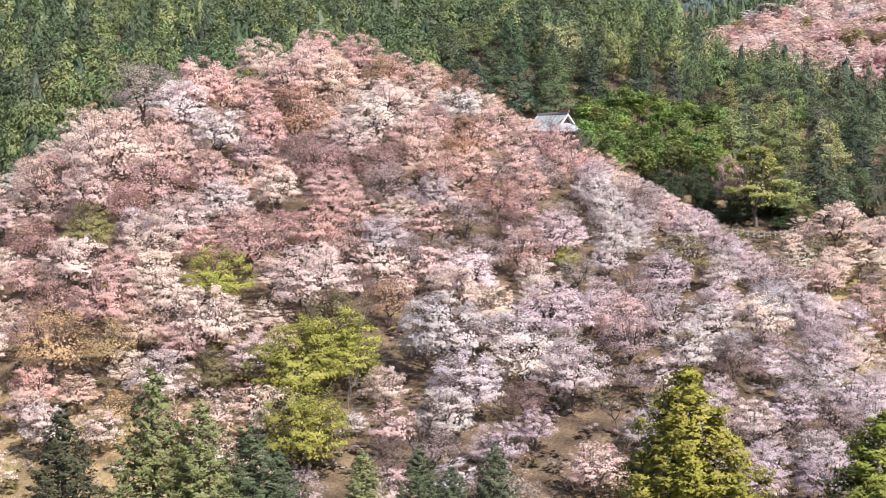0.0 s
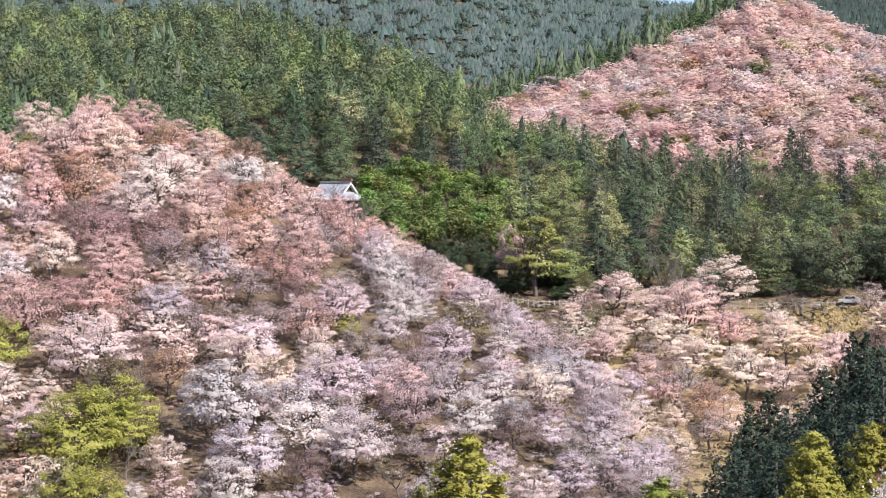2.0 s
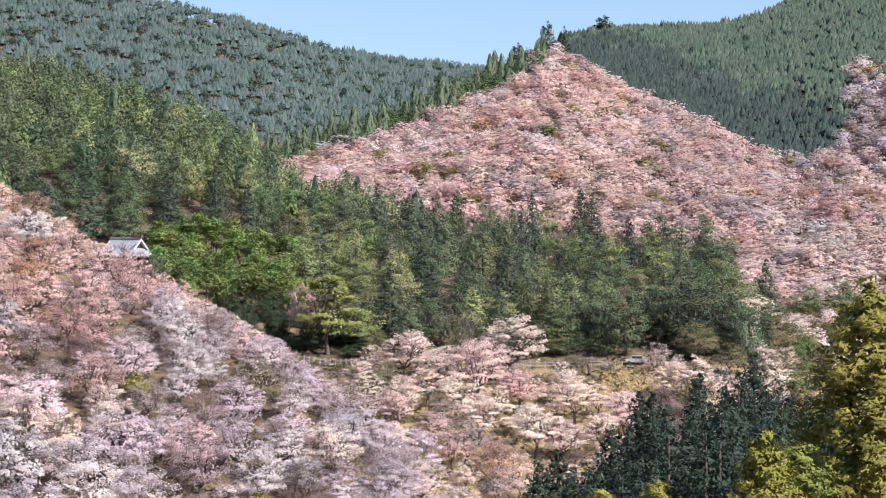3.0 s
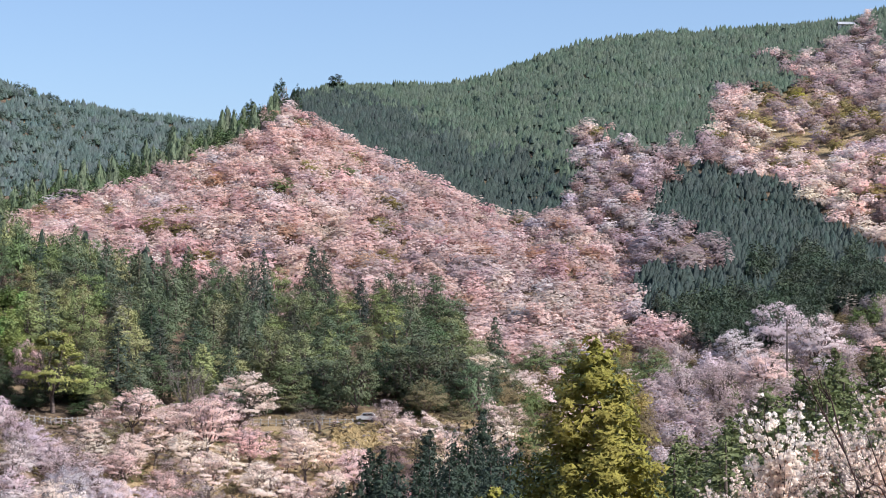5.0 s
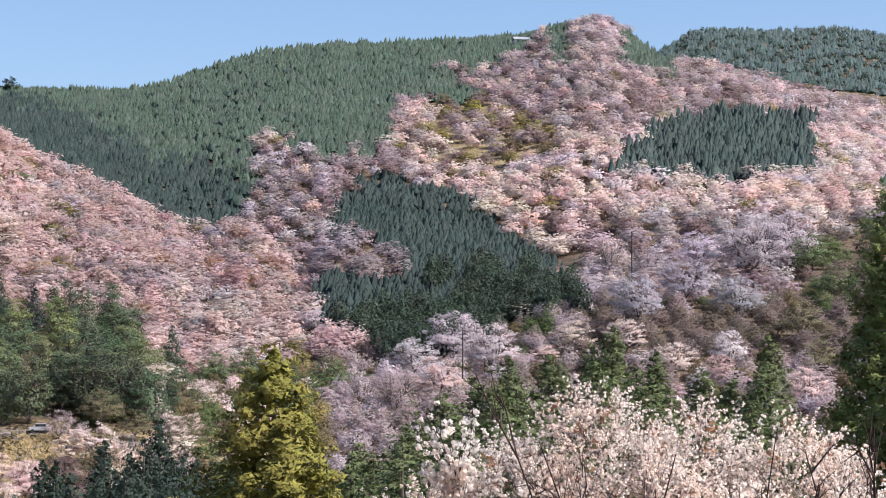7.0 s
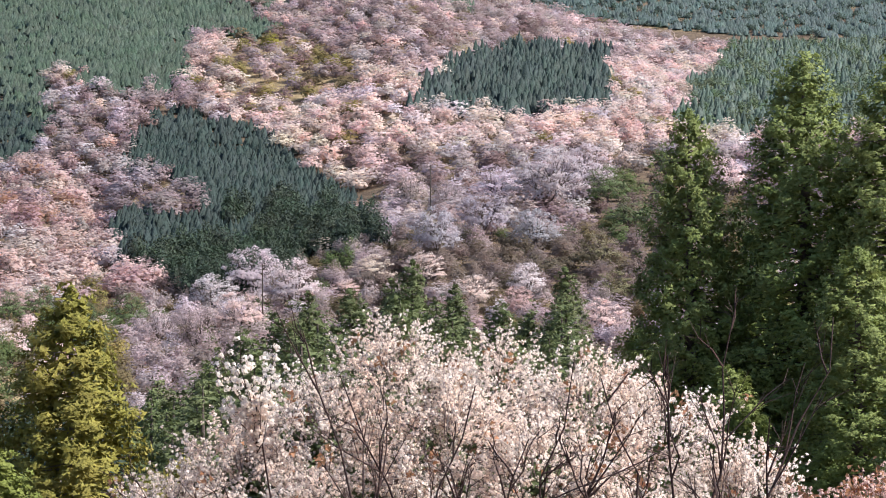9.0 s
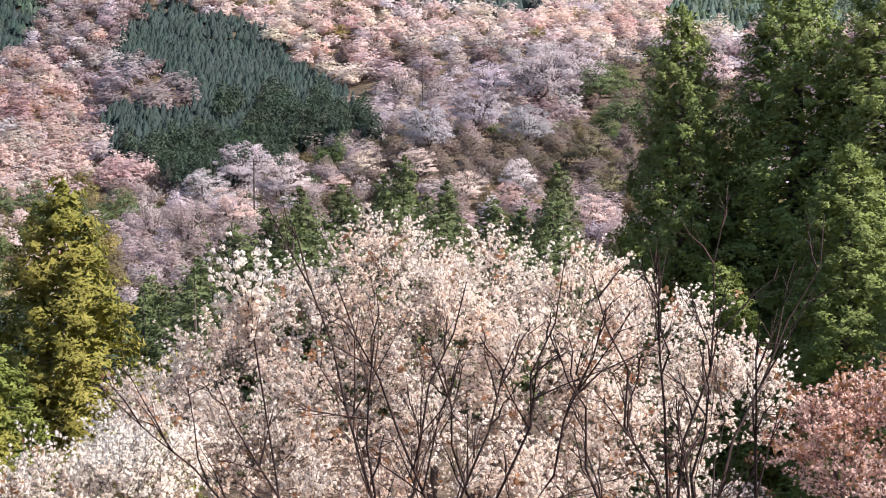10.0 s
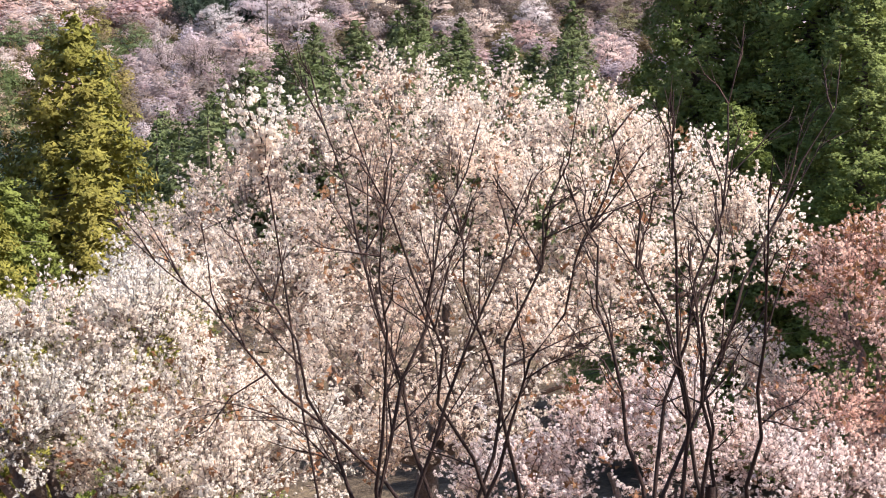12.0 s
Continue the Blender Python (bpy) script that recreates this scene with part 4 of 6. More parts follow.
for _ in range(26000):
    az = rng.uniform(-43, -5.4)
    r0 = (line_r(I_HOLLOW, az) - 12 if az < -26 else line_r(I_TERRACE, az) + 3)
    r1 = line_r(I_WOOD, az) + 5
    r = math.sqrt(rng.uniform(r0 * r0, r1 * r1))
    a = radians(az)
    p2 = (r * math.sin(a), r * math.cos(a))
    far = r > 440 or az < -28.5
    if not woods.free(p2, 4.6 if far else 7.4) or (-26.8 < az < -23.0 and r < 392) or (-23.4 < az < -19.5 and r < 404) or (-19.6 < az < -17.8 and r < 354):
        continue
    p = spot(az, r)
    el = el_of(az, r, 8)
    if in_poly(GLADE, az, el):
        continue
    woods.put(p)
    h = rng.uniform(9, 14) + 4 * max(0.0, min(1.0, (r - r0) / (r1 - r0)))
    light = any(in_poly(q, az, el) for q in LIGHT_WOOD) or (r > 430 and az < -21 and wobble(az, el, 1.6, 31.0) > -0.15)
    col = vary(rng, pick(rng, [(1, CEDAR_LIGHT), (2, CEDAR)] if light else [(2.4, CEDAR), (4.2, CEDAR_DARK), (0.5, CEDAR_LIGHT)]), 0.35)
    if far or count >= 330 and az < -20:
        if rng.random() < (0.92 if light else 0.78):
            wood_left.cherry(rng, p, rng.uniform(5.5, 8), rng.uniform(8, 12), vary(rng, pick(rng, [(1.4, (0.21, 0.25, 0.11)), (1.0, CEDAR_LIGHT), (2.4, (0.155, 0.19, 0.105)), (1.4, (0.10, 0.13, 0.075))]), 0.18), MID_CHERRY)
        else:
            wood_left.conifer(rng, p, rng.uniform(4.5, 6.0), h * 0.75, col)
    elif rng.random() < (0.85 if az > -9.6 else 0.72 if light or az > -13.5 and r < 390 else 0.45):
        plant("evergreen_oak", BROAD_KITS[int(rng.integers(5))], stand(p, rng.random() * 6.28, rng.uniform(0.75, 1.3), rng.uniform(0.62, 1.0)),
              vary(rng, CEDAR_LIGHT if light else pick(rng, [(2, (0.13, 0.162, 0.092)), (1.2, (0.22, 0.245, 0.115)), (1.3, (0.085, 0.11, 0.068))]), 0.3), "dark green round-crowned evergreen tree in the valley wood", "tree", "trees of the valley wood")
        count += 1
    else:
        plant("cedar_tree", CEDAR_KITS[int(rng.integers(7))], stand(p, rng.random() * 6.28, rng.uniform(0.95, 1.45), h * rng.uniform(0.72, 1.02) / 17), col,
              "dark green cedar with ragged spire in the valley wood", "cedar", "trees of the valley wood")
        count += 1
wood_left.finish("conifer_wood", LEAF_FAR, "dense green wood of conifers and evergreens on the ridge", "wood")


def sow(scatter, az0, az1, i0, i1, gap, tries, grow, extra0=0.0, extra1=0.0):
    for _ in range(tries):
        az = rng.uniform(az0, az1)
        r0, r1 = line_r(i0, az) + extra0, line_r(i1, az) + extra1
        r = math.sqrt(rng.uniform(r0 * r0, r1 * r1))
        a = radians(az)
        p = (r * math.sin(a), r * math.cos(a))
        if scatter.free(p, gap) and grow(az, r):
            scatter.put(p)


hills, firs = Scatter(5.0), Scatter(3.0)
pink_hill, upper_pink, plantation, far_wood = Stand(), Stand(), Stand(), Stand()
SPUR_WOOD = [(-1.1, 1.6), (-0.9, 4.5), (0.1, 5.9), (1.7, 5.8), (3.6, 5.1), (5.1, 3.9), (6.3, 2.8), (7.0, 2.0), (5.3, 1.6), (3.6, 0.9), (1.6, 0.1), (-0.4, 1.2)]
BLOSSOM_HOLE = [(-1.2, 2.9), (0.4, 2.7), (1.4, 2.9), (1.3, 3.3), (0.3, 4.1), (-1.2, 3.9)]
RIDGE_WOOD = [(1.0, 8.2), (1.3, 6.7), (0.2, 6.55), (-0.8, 6.35), (-1.9, 6.5), (-2.2, 7.0), (-3.3, 6.9), (-2.9, 5.8), (-3.5, 4.4), (-5.4, 3.6), (-13, 3), (-13.5, 9),
              (-6, 9.5), (1.5, 11), (5.4, 10.6), (5.2, 9.6), (4.3, 9.1), (2.4, 9.1), (3.8, 8.2), (2.9, 7.9), (1.8, 8.2)]
UPPER_WOOD = [(7.7, 6.0), (8.6, 7.0), (9.4, 7.4), (11.2, 7.7), (13.7, 7.5), (13.6, 5.8), (11.1, 5.7)]
# SHADE_WOOD: evergreens, and the slope's shade put into dark brown crowns.
SHADE_WOOD = [(13.0, 0.6), (12.8, 2.4), (13.6, 3.9), (15.4, 4.2), (18, 3.6), (18, 0.6)]
SIDE_WOOD = [(15.6, 5.3), (16.2, 6.3), (17.2, 7.0), (17.6, 8.2), (24, 8.5), (24, 4.9), (16.9, 5.0)]
PEAK_WOOD = [[(5.9, 9.2), (6.4, 9.2), (6.4, 10.6), (5.7, 10.6)], [(7.9, 9.2), (9.6, 8.8), (9.4, 9.7), (7.9, 10.3)]]


def zone(poly, az, el):
    return in_poly(poly, az + 0.3 * wobble(az, el, 0.7, 11.0), el + 0.3 * wobble(az, el, 0.6, 12.0))


def fir(target, az, r, low, high, col, w=None, pool=FAR_CONIFER):
    k = rng.uniform(0.72, 1.2)
    target.conifer(rng, spot(az, r), k * (w or rng.uniform(4.4, 6.0)), k * rng.uniform(low, high), vary(rng, col, 0.13), pool)


def drift(az, r, table):
    """A colour that changes slowly over the hillside, with a few trees that stand out."""
    if rng.random() < 0.48:
        return pick(rng, table)
    a = radians(az)
    x, y = r * math.sin(a), r * math.cos(a)
    t = 0.5 + 0.9 * noise.noise((x / 26, y / 26, 21.0)) + 0.25 * noise.noise((x / 8, y / 8, 22.0))
    big = sorted(table, key=lambda e: -e[0])[:3]
    t = min(max(t, 0.0), 0.999) * 2
    a, b = (big[1][1], big[0][1]) if t < 1 else (big[0][1], big[2][1])
    t %= 1.0
    return tuple(u + (v - u) * t for u, v in zip(a, b))


def girth(low, high):
    """Width and height of a crown: many of middle size, a few small or large."""
    w = low + (high - low) * 0.5 * (rng.random() + rng.random())
    return w * 1.1, (2.4 + 0.38 * w) * rng.uniform(0.85, 1.15)


def dip(az, el):
    """The fold between the two flowering hills, its shade put into greyed and brown crown colours."""
    return 2.4 < el < 6.6 and -3.5 + (4.5 - el) * 1.4 + 0.5 * wobble(az, el, 0.8, 15.0) < az < 1.6


def grow_middle(az, r):
    el = el_of(az, r, 3)
    if zone(SPUR_WOOD, az, el) and not zone(BLOSSOM_HOLE, az, el):
        return False
    p = spot(az, r)
    edge = line_r(I_MIDDLE, az) - r
    if az < -12.6 and edge < 36 + 14 * wobble(az, 0, 0.8, 4.0):
        return False
    if dip(az, el):
        c = drift(az, r, [(4, GREYED), (2, LILAC), (1, VIOLET), (1.5, TWIGGY), (1, WARM)])
    elif az > 6.5:
        c = drift(az, r, [(2, GREYED), (3, LILAC), (2, PALE)])
    elif az > -5.5 and el < 2.2 or el < 1.2:
        c = drift(az, r, [(2, WARM), (4, PALE), (1, DEEP), (1, WHITE), (0.9, BRONZE), (0.5, OLIVE), (1, LILAC)])
    elif az > -9.5:
        c = drift(az, r, [(3, WARM), (2, PALE), (2.2, GREYED), (1.5, DEEP), (1, BRONZE), (1.4, LILAC), (0.5, OLIVE)])
    else:
        c = drift(az, r, [(4, WARM), (3, PALE), (1.4, DEEP), (1.3, BRONZE), (0.9, WHITE), (0.35, EVERGREEN), (0.6, OLIVE), (0.8, GREYED), (0.8, CREAM)])
    # The right flank's shade is put into duller colours and a lower factor.
    pink_hill.cherry(rng, p, *girth(4.5, 14.5), vary(rng, tuple((0.86 if az < -9.5 or el < 1.2 else 0.77) * x for x in c), 0.13))
    return True


def grow_upper(az, r):
    el = el_of(az, r, 3)
    if zone(RIDGE_WOOD, az, el) or zone(SPUR_WOOD, az, el) and not zone(BLOSSOM_HOLE, az, el) or zone(UPPER_WOOD, az, el) or zone(SIDE_WOOD, az, el) or any(zone(q, az, el) for q in PEAK_WOOD):
        return False
    if zone(SHADE_WOOD, az, el):
        upper_pink.cherry(rng, spot(az, r), *girth(5.0, 9.0), vary(rng, pick(rng, [(2, EVERGREEN), (3, (0.24, 0.19, 0.16)), (1, DULL)]), 0.15))
        return True
    if dip(az, el):
        upper_pink.cherry(rng, spot(az, r), *girth(6.0, 12.0), vary(rng, drift(az, r, [(4, GREYED), (2, TWIGGY), (1.5, LILAC), (1, WARM)]), 0.13))
        return True
    thin = zone(OPEN_SLOPE, az, el)
    if thin and rng.random() < 0.72:
        return False
    if thin:
        c = pick(rng, [(1.6, OLIVE), (1.6, CREAM), (2, GREYED), (0.6, LIME), (1.6, DULL), (1.2, PALE), (2, TWIGGY)])
    elif el > 7.2:
        c = drift(az, r, [(4, GREYED), (2, PALE), (1, LILAC), (0.3, OLIVE), (2, TWIGGY), (1, WARM), (0.5, DULL)])
    elif az > 7 and el < 4.6:
        # Shade on the lower right slope is put into lilac and grey crowns.
        c = drift(az, r, [(2.5, LILAC), (1, VIOLET), (4, GREYED), (0.6, PALE), (2, TWIGGY)])
    else:
        c = drift(az, r, [(4, PALE), (2, WARM), (2, CREAM), (1, LILAC), (0.7, WHITE), (1, GREYED), (0.3, OLIVE), (0.6, TWIGGY)])
    # Sunlight on the strip beside the spur is put into brighter crowns.
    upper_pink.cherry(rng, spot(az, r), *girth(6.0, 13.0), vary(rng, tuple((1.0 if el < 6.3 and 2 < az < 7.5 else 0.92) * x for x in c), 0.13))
    return True


def grow_spur(az, r):
    el = el_of(az, r, 3)
    if not zone(SPUR_WOOD, az, el) or zone(BLOSSOM_HOLE, az, el):
        return False
    if el < 1.9 + 1.5 * wobble(az, el, 1.1, 41.0) + 0.3 * (az - 2):
        plantation.cherry(rng, spot(az, r), rng.uniform(4.5, 7), rng.uniform(7, 10), vary(rng, (0.07, 0.09, 0.06), 0.25))
    else:
        fir(plantation, az, r, 4.2, 6.0, (0.048, 0.068, 0.060), rng.uniform(4.2, 5.6), FEW_CONIFER)
    return True


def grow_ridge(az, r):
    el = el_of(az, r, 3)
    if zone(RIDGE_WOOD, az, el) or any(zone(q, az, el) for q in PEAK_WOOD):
        # The left flank's shade is put into a darker fir colour, its edge broken.
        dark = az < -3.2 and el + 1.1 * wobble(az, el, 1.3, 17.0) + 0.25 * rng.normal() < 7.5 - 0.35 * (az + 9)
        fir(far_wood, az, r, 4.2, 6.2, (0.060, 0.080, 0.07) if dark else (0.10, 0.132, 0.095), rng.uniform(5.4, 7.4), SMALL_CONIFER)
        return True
    if zone(SIDE_WOOD, az, el):
        if rng.random() < 0.4:
            far_wood.cherry(rng, spot(az, r), rng.uniform(5, 8), rng.uniform(5, 8), vary(rng, (0.17, 0.21, 0.12), 0.2))
        else:
            fir(far_wood, az, r, 6, 9, (0.115, 0.15, 0.12), rng.uniform(6.0, 8.0), FEW_CONIFER)
        return True
    if zone(UPPER_WOOD, az, el):
        fir(plantation, az, r, 7, 10.5, (0.062, 0.084, 0.074), rng.uniform(6.0, 8.0), FEW_CONIFER)
        return True
    return False


def grow_edge(az, r):
    if line_r(I_MIDDLE, az) - r > 38 + 14 * wobble(az, 0, 0.8, 4.0):
        return False
    if rng.random() < 0.5:
        far_wood.cherry(rng, spot(az, r), rng.uniform(5, 9), rng.uniform(6, 10), vary(rng, (0.10, 0.14, 0.06), 0.25))
    else:
        fir(far_wood, az, r, 8, 14, CEDAR)
    return True


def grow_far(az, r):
    # Haze over the far ridges is put into these bluish tree colours.
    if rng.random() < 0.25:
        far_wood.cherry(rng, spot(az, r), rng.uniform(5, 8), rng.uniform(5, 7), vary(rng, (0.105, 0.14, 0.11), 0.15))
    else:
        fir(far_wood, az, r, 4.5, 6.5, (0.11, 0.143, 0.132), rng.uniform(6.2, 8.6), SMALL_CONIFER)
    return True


thicket = Stand()


def grow_thicket(az, r):
    el = el_of(az, r, 3)
    if not near_trees.free(spot(az, r), 4.5) or el < -4.5:
        return False
    if az < -1:
        c = pick(rng, [(3, EVERGREEN), (3, DULL), (1, PALE), (1, OLIVE), (1, (0.14, 0.15, 0.07))])
    # Bare brown trees on the bank, its shade put into their dull colour.
    elif zone([(6.5, 0.4), (16, 0.4), (16, 1.9), (6.5, 1.9)], az, el):
        if rng.random() < 0.5:
            return False
        c = pick(rng, [(3, (0.27, 0.215, 0.19)), (1, (0.20, 0.17, 0.12))])
    elif zone(SHADE_WOOD, az, el):
        c = pick(rng, [(2, EVERGREEN), (3, (0.24, 0.19, 0.16)), (1, DULL)])
    else:
        c = pick(rng, [(3, GREYED), (2, (0.34, 0.28, 0.26)), (1, LILAC), (1, DULL), (0.7, EVERGREEN)])
    thicket.cherry(rng, spot(az, r), rng.uniform(4.5, 8), rng.uniform(3.5, 6.5), vary(rng, c), MID_CHERRY)
    return True


sow(hills, -6, 23, I_BROW, I_GAP, 5.2, 9000, grow_thicket, 30, 0)
thicket.finish("lower_thicket", PETAL_FAR, "mixed thicket of budding and evergreen trees on the lower slope", "thicket")
sow(hills, -21, 8, I_GAP, I_MIDDLE, 5.8, 20000, grow_middle, 0, 8)
sow(hills, -5, 23.5, I_BACK, I_CREST, 6.2, 24000, grow_upper, 0, 6)
sow(hills, 7, 23.5, I_GAP, I_BACK, 7.4, 5000, grow_upper, 0, 6)
sow(firs, -2, 8, I_GAP, I_MIDDLE, 2.5, 16000, grow_spur, -40, 10)
sow(firs, -2, 8, I_BACK, I_CREST, 2.9, 9000, grow_spur, -60, 0)
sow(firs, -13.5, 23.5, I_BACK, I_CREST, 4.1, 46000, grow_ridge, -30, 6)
sow(firs, -21.5, -12.2, I_GAP, I_MIDDLE, 4.6, 5000, grow_edge, 100, 10)
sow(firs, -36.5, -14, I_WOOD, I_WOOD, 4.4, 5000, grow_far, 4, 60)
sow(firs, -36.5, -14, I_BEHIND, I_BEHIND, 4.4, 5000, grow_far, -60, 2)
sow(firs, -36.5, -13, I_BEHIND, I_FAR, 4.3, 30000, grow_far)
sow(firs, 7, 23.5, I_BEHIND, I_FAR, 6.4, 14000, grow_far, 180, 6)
pink_hill.finish("cherry_stand", PETAL_FAR, "hillside of pink and white flowering cherry trees", "cherry trees")
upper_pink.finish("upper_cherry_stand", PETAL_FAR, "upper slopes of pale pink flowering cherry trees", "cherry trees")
plantation.finish("cedar_plantation", LEAF_FAR, "dense dark blue-green cedar plantation on a spur", "wood")
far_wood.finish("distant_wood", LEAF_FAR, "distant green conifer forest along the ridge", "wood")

# ---- undergrowth on the open ground ----
UNDER = [far_cherry(s, 5, 6, 0.17, 0) for s in range(70, 76)]
brush = Soup()


def tuft(az, r, w, h, col):
    v, q, *_ = UNDER[int(rng.integers(len(UNDER)))]
    a = rng.random() * 6.283
    m = np.array([[math.cos(a) * w, -math.sin(a) * w, 0], [math.sin(a) * w, math.cos(a) * w, 0], [0, 0, h]])
    brush.faces(v @ m.T + np.array(spot(az, r)) - np.array([0, 0, 0.25 * h]), q, vary(rng, col, 0.25))


for az0, az1, i0, i1, n in ((-42, -14, I_SPUR, I_BROW, 2600), (-21, -4, I_BROW, I_TERRACE, 1300), (-6, 20, I_TERRACE, I_GAP, 1500)):
    for _ in range(n):
        az = rng.uniform(az0, az1)
        r = rng.uniform(line_r(i0, az), line_r(i1, az))
        tuft(az, r, rng.uniform(1.2, 3.2), rng.uniform(0.6, 2.0), pick(rng, [(3, (0.20, 0.14, 0.09)), (2, (0.30, 0.23, 0.10)), (1, (0.13, 0.13, 0.05)), (3, (0.34, 0.26, 0.24)), (2, (0.42, 0.34, 0.34))]))
ob = new("undergrowth", brush.mesh("undergrowth", LEAF_FAR))
tagged(ob, "dry brown and olive undergrowth scattered over the slopes", "undergrowth", kind="stuff")


# ---- cedars of the near slopes ----
def fine_cedar(seed, h=16.0, w=5.6, fronds=620, per=56, needle=0.085, power=0.62, droop=0.15, inner=2600, frond=(0.50, 0.20), bare=0.05, limbs=3):
    """A cedar seen close: brush-like fronds on sweeping branches, turned up at their ends, round a straight stem."""
    rng = np.random.default_rng(seed)
    wood, crown = Soup(), Soup()
    tube(wood, [(0, 0, -1.5), (0.05, 0, h * 0.4), (-0.03, 0.04, h * 0.8), (0, 0, h * 0.985)], [0.014 * h, 0.010 * h, 0.004 * h, 0.012], 7)
    lop = rng.random(3) * 6.28
    conifer_core(crown, rng, h, w, bare, power, lop, inner, needle * 2.2)
    for i in range(fronds):
        f = 1 - (1 - (i + rng.random()) / fronds) ** (1 / (1 + power))
        a = i * 2.39996 + rng.normal() * 0.6
        bump = noise.noise((math.cos(a) * 1.3 + seed, math.sin(a) * 1.3, f * h * 0.55))
        ln = w / 2 * (1 - f) ** power * lobed(a, f, lop) * (1 + 0.35 * bump) + 0.12
        ln *= rng.uniform(0.72, 1.06)
        d = np.array([math.cos(a), math.sin(a), 0])
        z = h * (bare + (1 - bare) * f)
        root = np.array([0, 0, min(z + droop * ln * (1 - f), h * 0.97)])
        tip = d * ln + np.array([0, 0, z])
        if i % limbs == 0:
            tube(wood, [root, (root + tip) / 2 - np.array([0, 0, 0.06 * ln]), tip], [0.010 + 0.014 * ln, 0.010 + 0.006 * ln, 0.006], 3)
        k = int(per * rng.uniform(0.6, 1.35))
        s = rng.uniform(0.7, 1.3) * (0.55 + 0.5 * (1 - f))
        up = unit(d + np.array([rng.normal() * 0.35, rng.normal() * 0.35, rng.uniform(0.1, 0.9) + 0.8 * f]))
        t = rng.uniform(-1.1, 0.55, k)
        off = unit(rng.normal(size=(k, 3))) * rng.random((k, 1)) ** 0.5
        off -= up * np.sum(off * up, 1, keepdims=True)
        pos = tip + s * (up * (t * frond[0])[:, None] + off * frond[1] * (1.15 - 0.75 * np.clip(t, 0, 1))[:, None])
        way = unit(0.75 * d + 0.8 * off + np.array([0, 0, 0.3]) + 0.3 * up)
        crown.tris(petals(rng, pos, needle, 0.1, 2.2, -(up + 0.8 * off), way, True, 0.35), way)
    return wood, crown


FINE_KITS = kits("near_cedar", fine_cedar, range(80, 83), GREY_BARK, LEAF, fronds=900, per=60, needle=0.078, power=0.68, inner=6000, frond=(0.46, 0.34), limbs=3)
SLIM_KITS = kits("tall_cedar", fine_cedar, range(84, 87), BARK, LEAF, h=24.0, w=6.6, fronds=1500, per=58, needle=0.074, power=0.6, droop=0.3, inner=9000, frond=(0.50, 0.34))
ROW_KITS = kits("row_cedar", conifer_tree, range(90, 96), BARK, LEAF, h=14.0, w=4.6, sprays=150, per=15, size=0.2, bare=0.0, power=0.62, inner=420)
# SPUR_GREEN has the spur's shade put into it; ROW_GREEN is left lighter.
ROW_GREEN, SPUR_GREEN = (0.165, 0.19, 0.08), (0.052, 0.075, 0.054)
MID_KITS = kits("mid_cedar", fine_cedar, range(97, 100), BARK, LEAF, h=14.0, w=4.6, fronds=400, per=38, needle=0.088, power=0.66, inner=2400, frond=(0.44, 0.30), limbs=9)
GOLD, SUNNY, SHADY = (0.34, 0.30, 0.065), (0.26, 0.28, 0.065), (0.27, 0.315, 0.095)


def cedar_to(kit, name, az, top, r, colour, label, group, base_h, base_w, width=None):
    """A cedar whose tip reaches the angle top."""
    p = spot(az, r)
    h = r * math.tan(radians(top)) - p.z
    s = (width or base_w * h / base_h) / base_w
    return plant(name, kit, stand(p, rng.random() * 6.28, s, h / base_h), vary(rng, colour, 0.06), label, "cedar", group)


for i, (az, top, r, width, col) in enumerate([(-2.45, 0.55, 56, 9.2, GOLD), (-4.6, -4.1, 52, 7, SUNNY), (-20.8, -5.9, 52, 7, GOLD), (-15.0, -7.2, 50, 7, SUNNY),
                                              (-10.5, -5.7, 48, 5.6, GOLD), (-8.7, -5.4, 50, 5.6, GOLD), (-5.6, -4.0, 50, 6, GOLD), (-0.4, -5.0, 58, 6.6, SUNNY)]):
    cedar_to(FINE_KITS[i % 3], "young_cedar", az, top, r, col, "sunlit yellow-green cedar with open tufted branches", "young cedars on the near slope", 16.0, 5.6, width)
for i, (az, top, r, width) in enumerate([(16.1, 5.7, 70, 7.8), (19.5, 7.3, 70, 10.6), (22.2, 7.1, 68, 10.4), (14.6, -0.8, 74, 6.0), (18.0, 2.0, 76, 7.0), (24.6, 6.5, 70, 11),
                                         (21.0, 1.5, 62, 8.0), (17.2, -2.0, 64, 7.0), (23.4, -1.0, 55, 7.4)]):
    cedar_to(SLIM_KITS[i % 3], "tall_cedar", az, top, r, SHADY, "tall dark green cedar with drooping sprays on the near slope", "tall cedars on the near slope", 24.0, 6.6, width)

TIPS_AZ = [-13.8, -12, -10.2, -9.2, -8.9, -7.5, -5.9, -5, -3, -0.8, 2.6, 4.6, 5.9, 7.7, 9, 10.4, 12.4, 14, 18]
TIPS_EL = [-6.9, -5.2, -4.1, -3.5, -2.9, -2.2, -1.7, -2.4, -2.6, -1.9, -0.8, 0.2, 0.3, 1.0, 0.1, -0.3, 0.6, -1.0, -1.0]
spur_trees = Scatter(3.0)
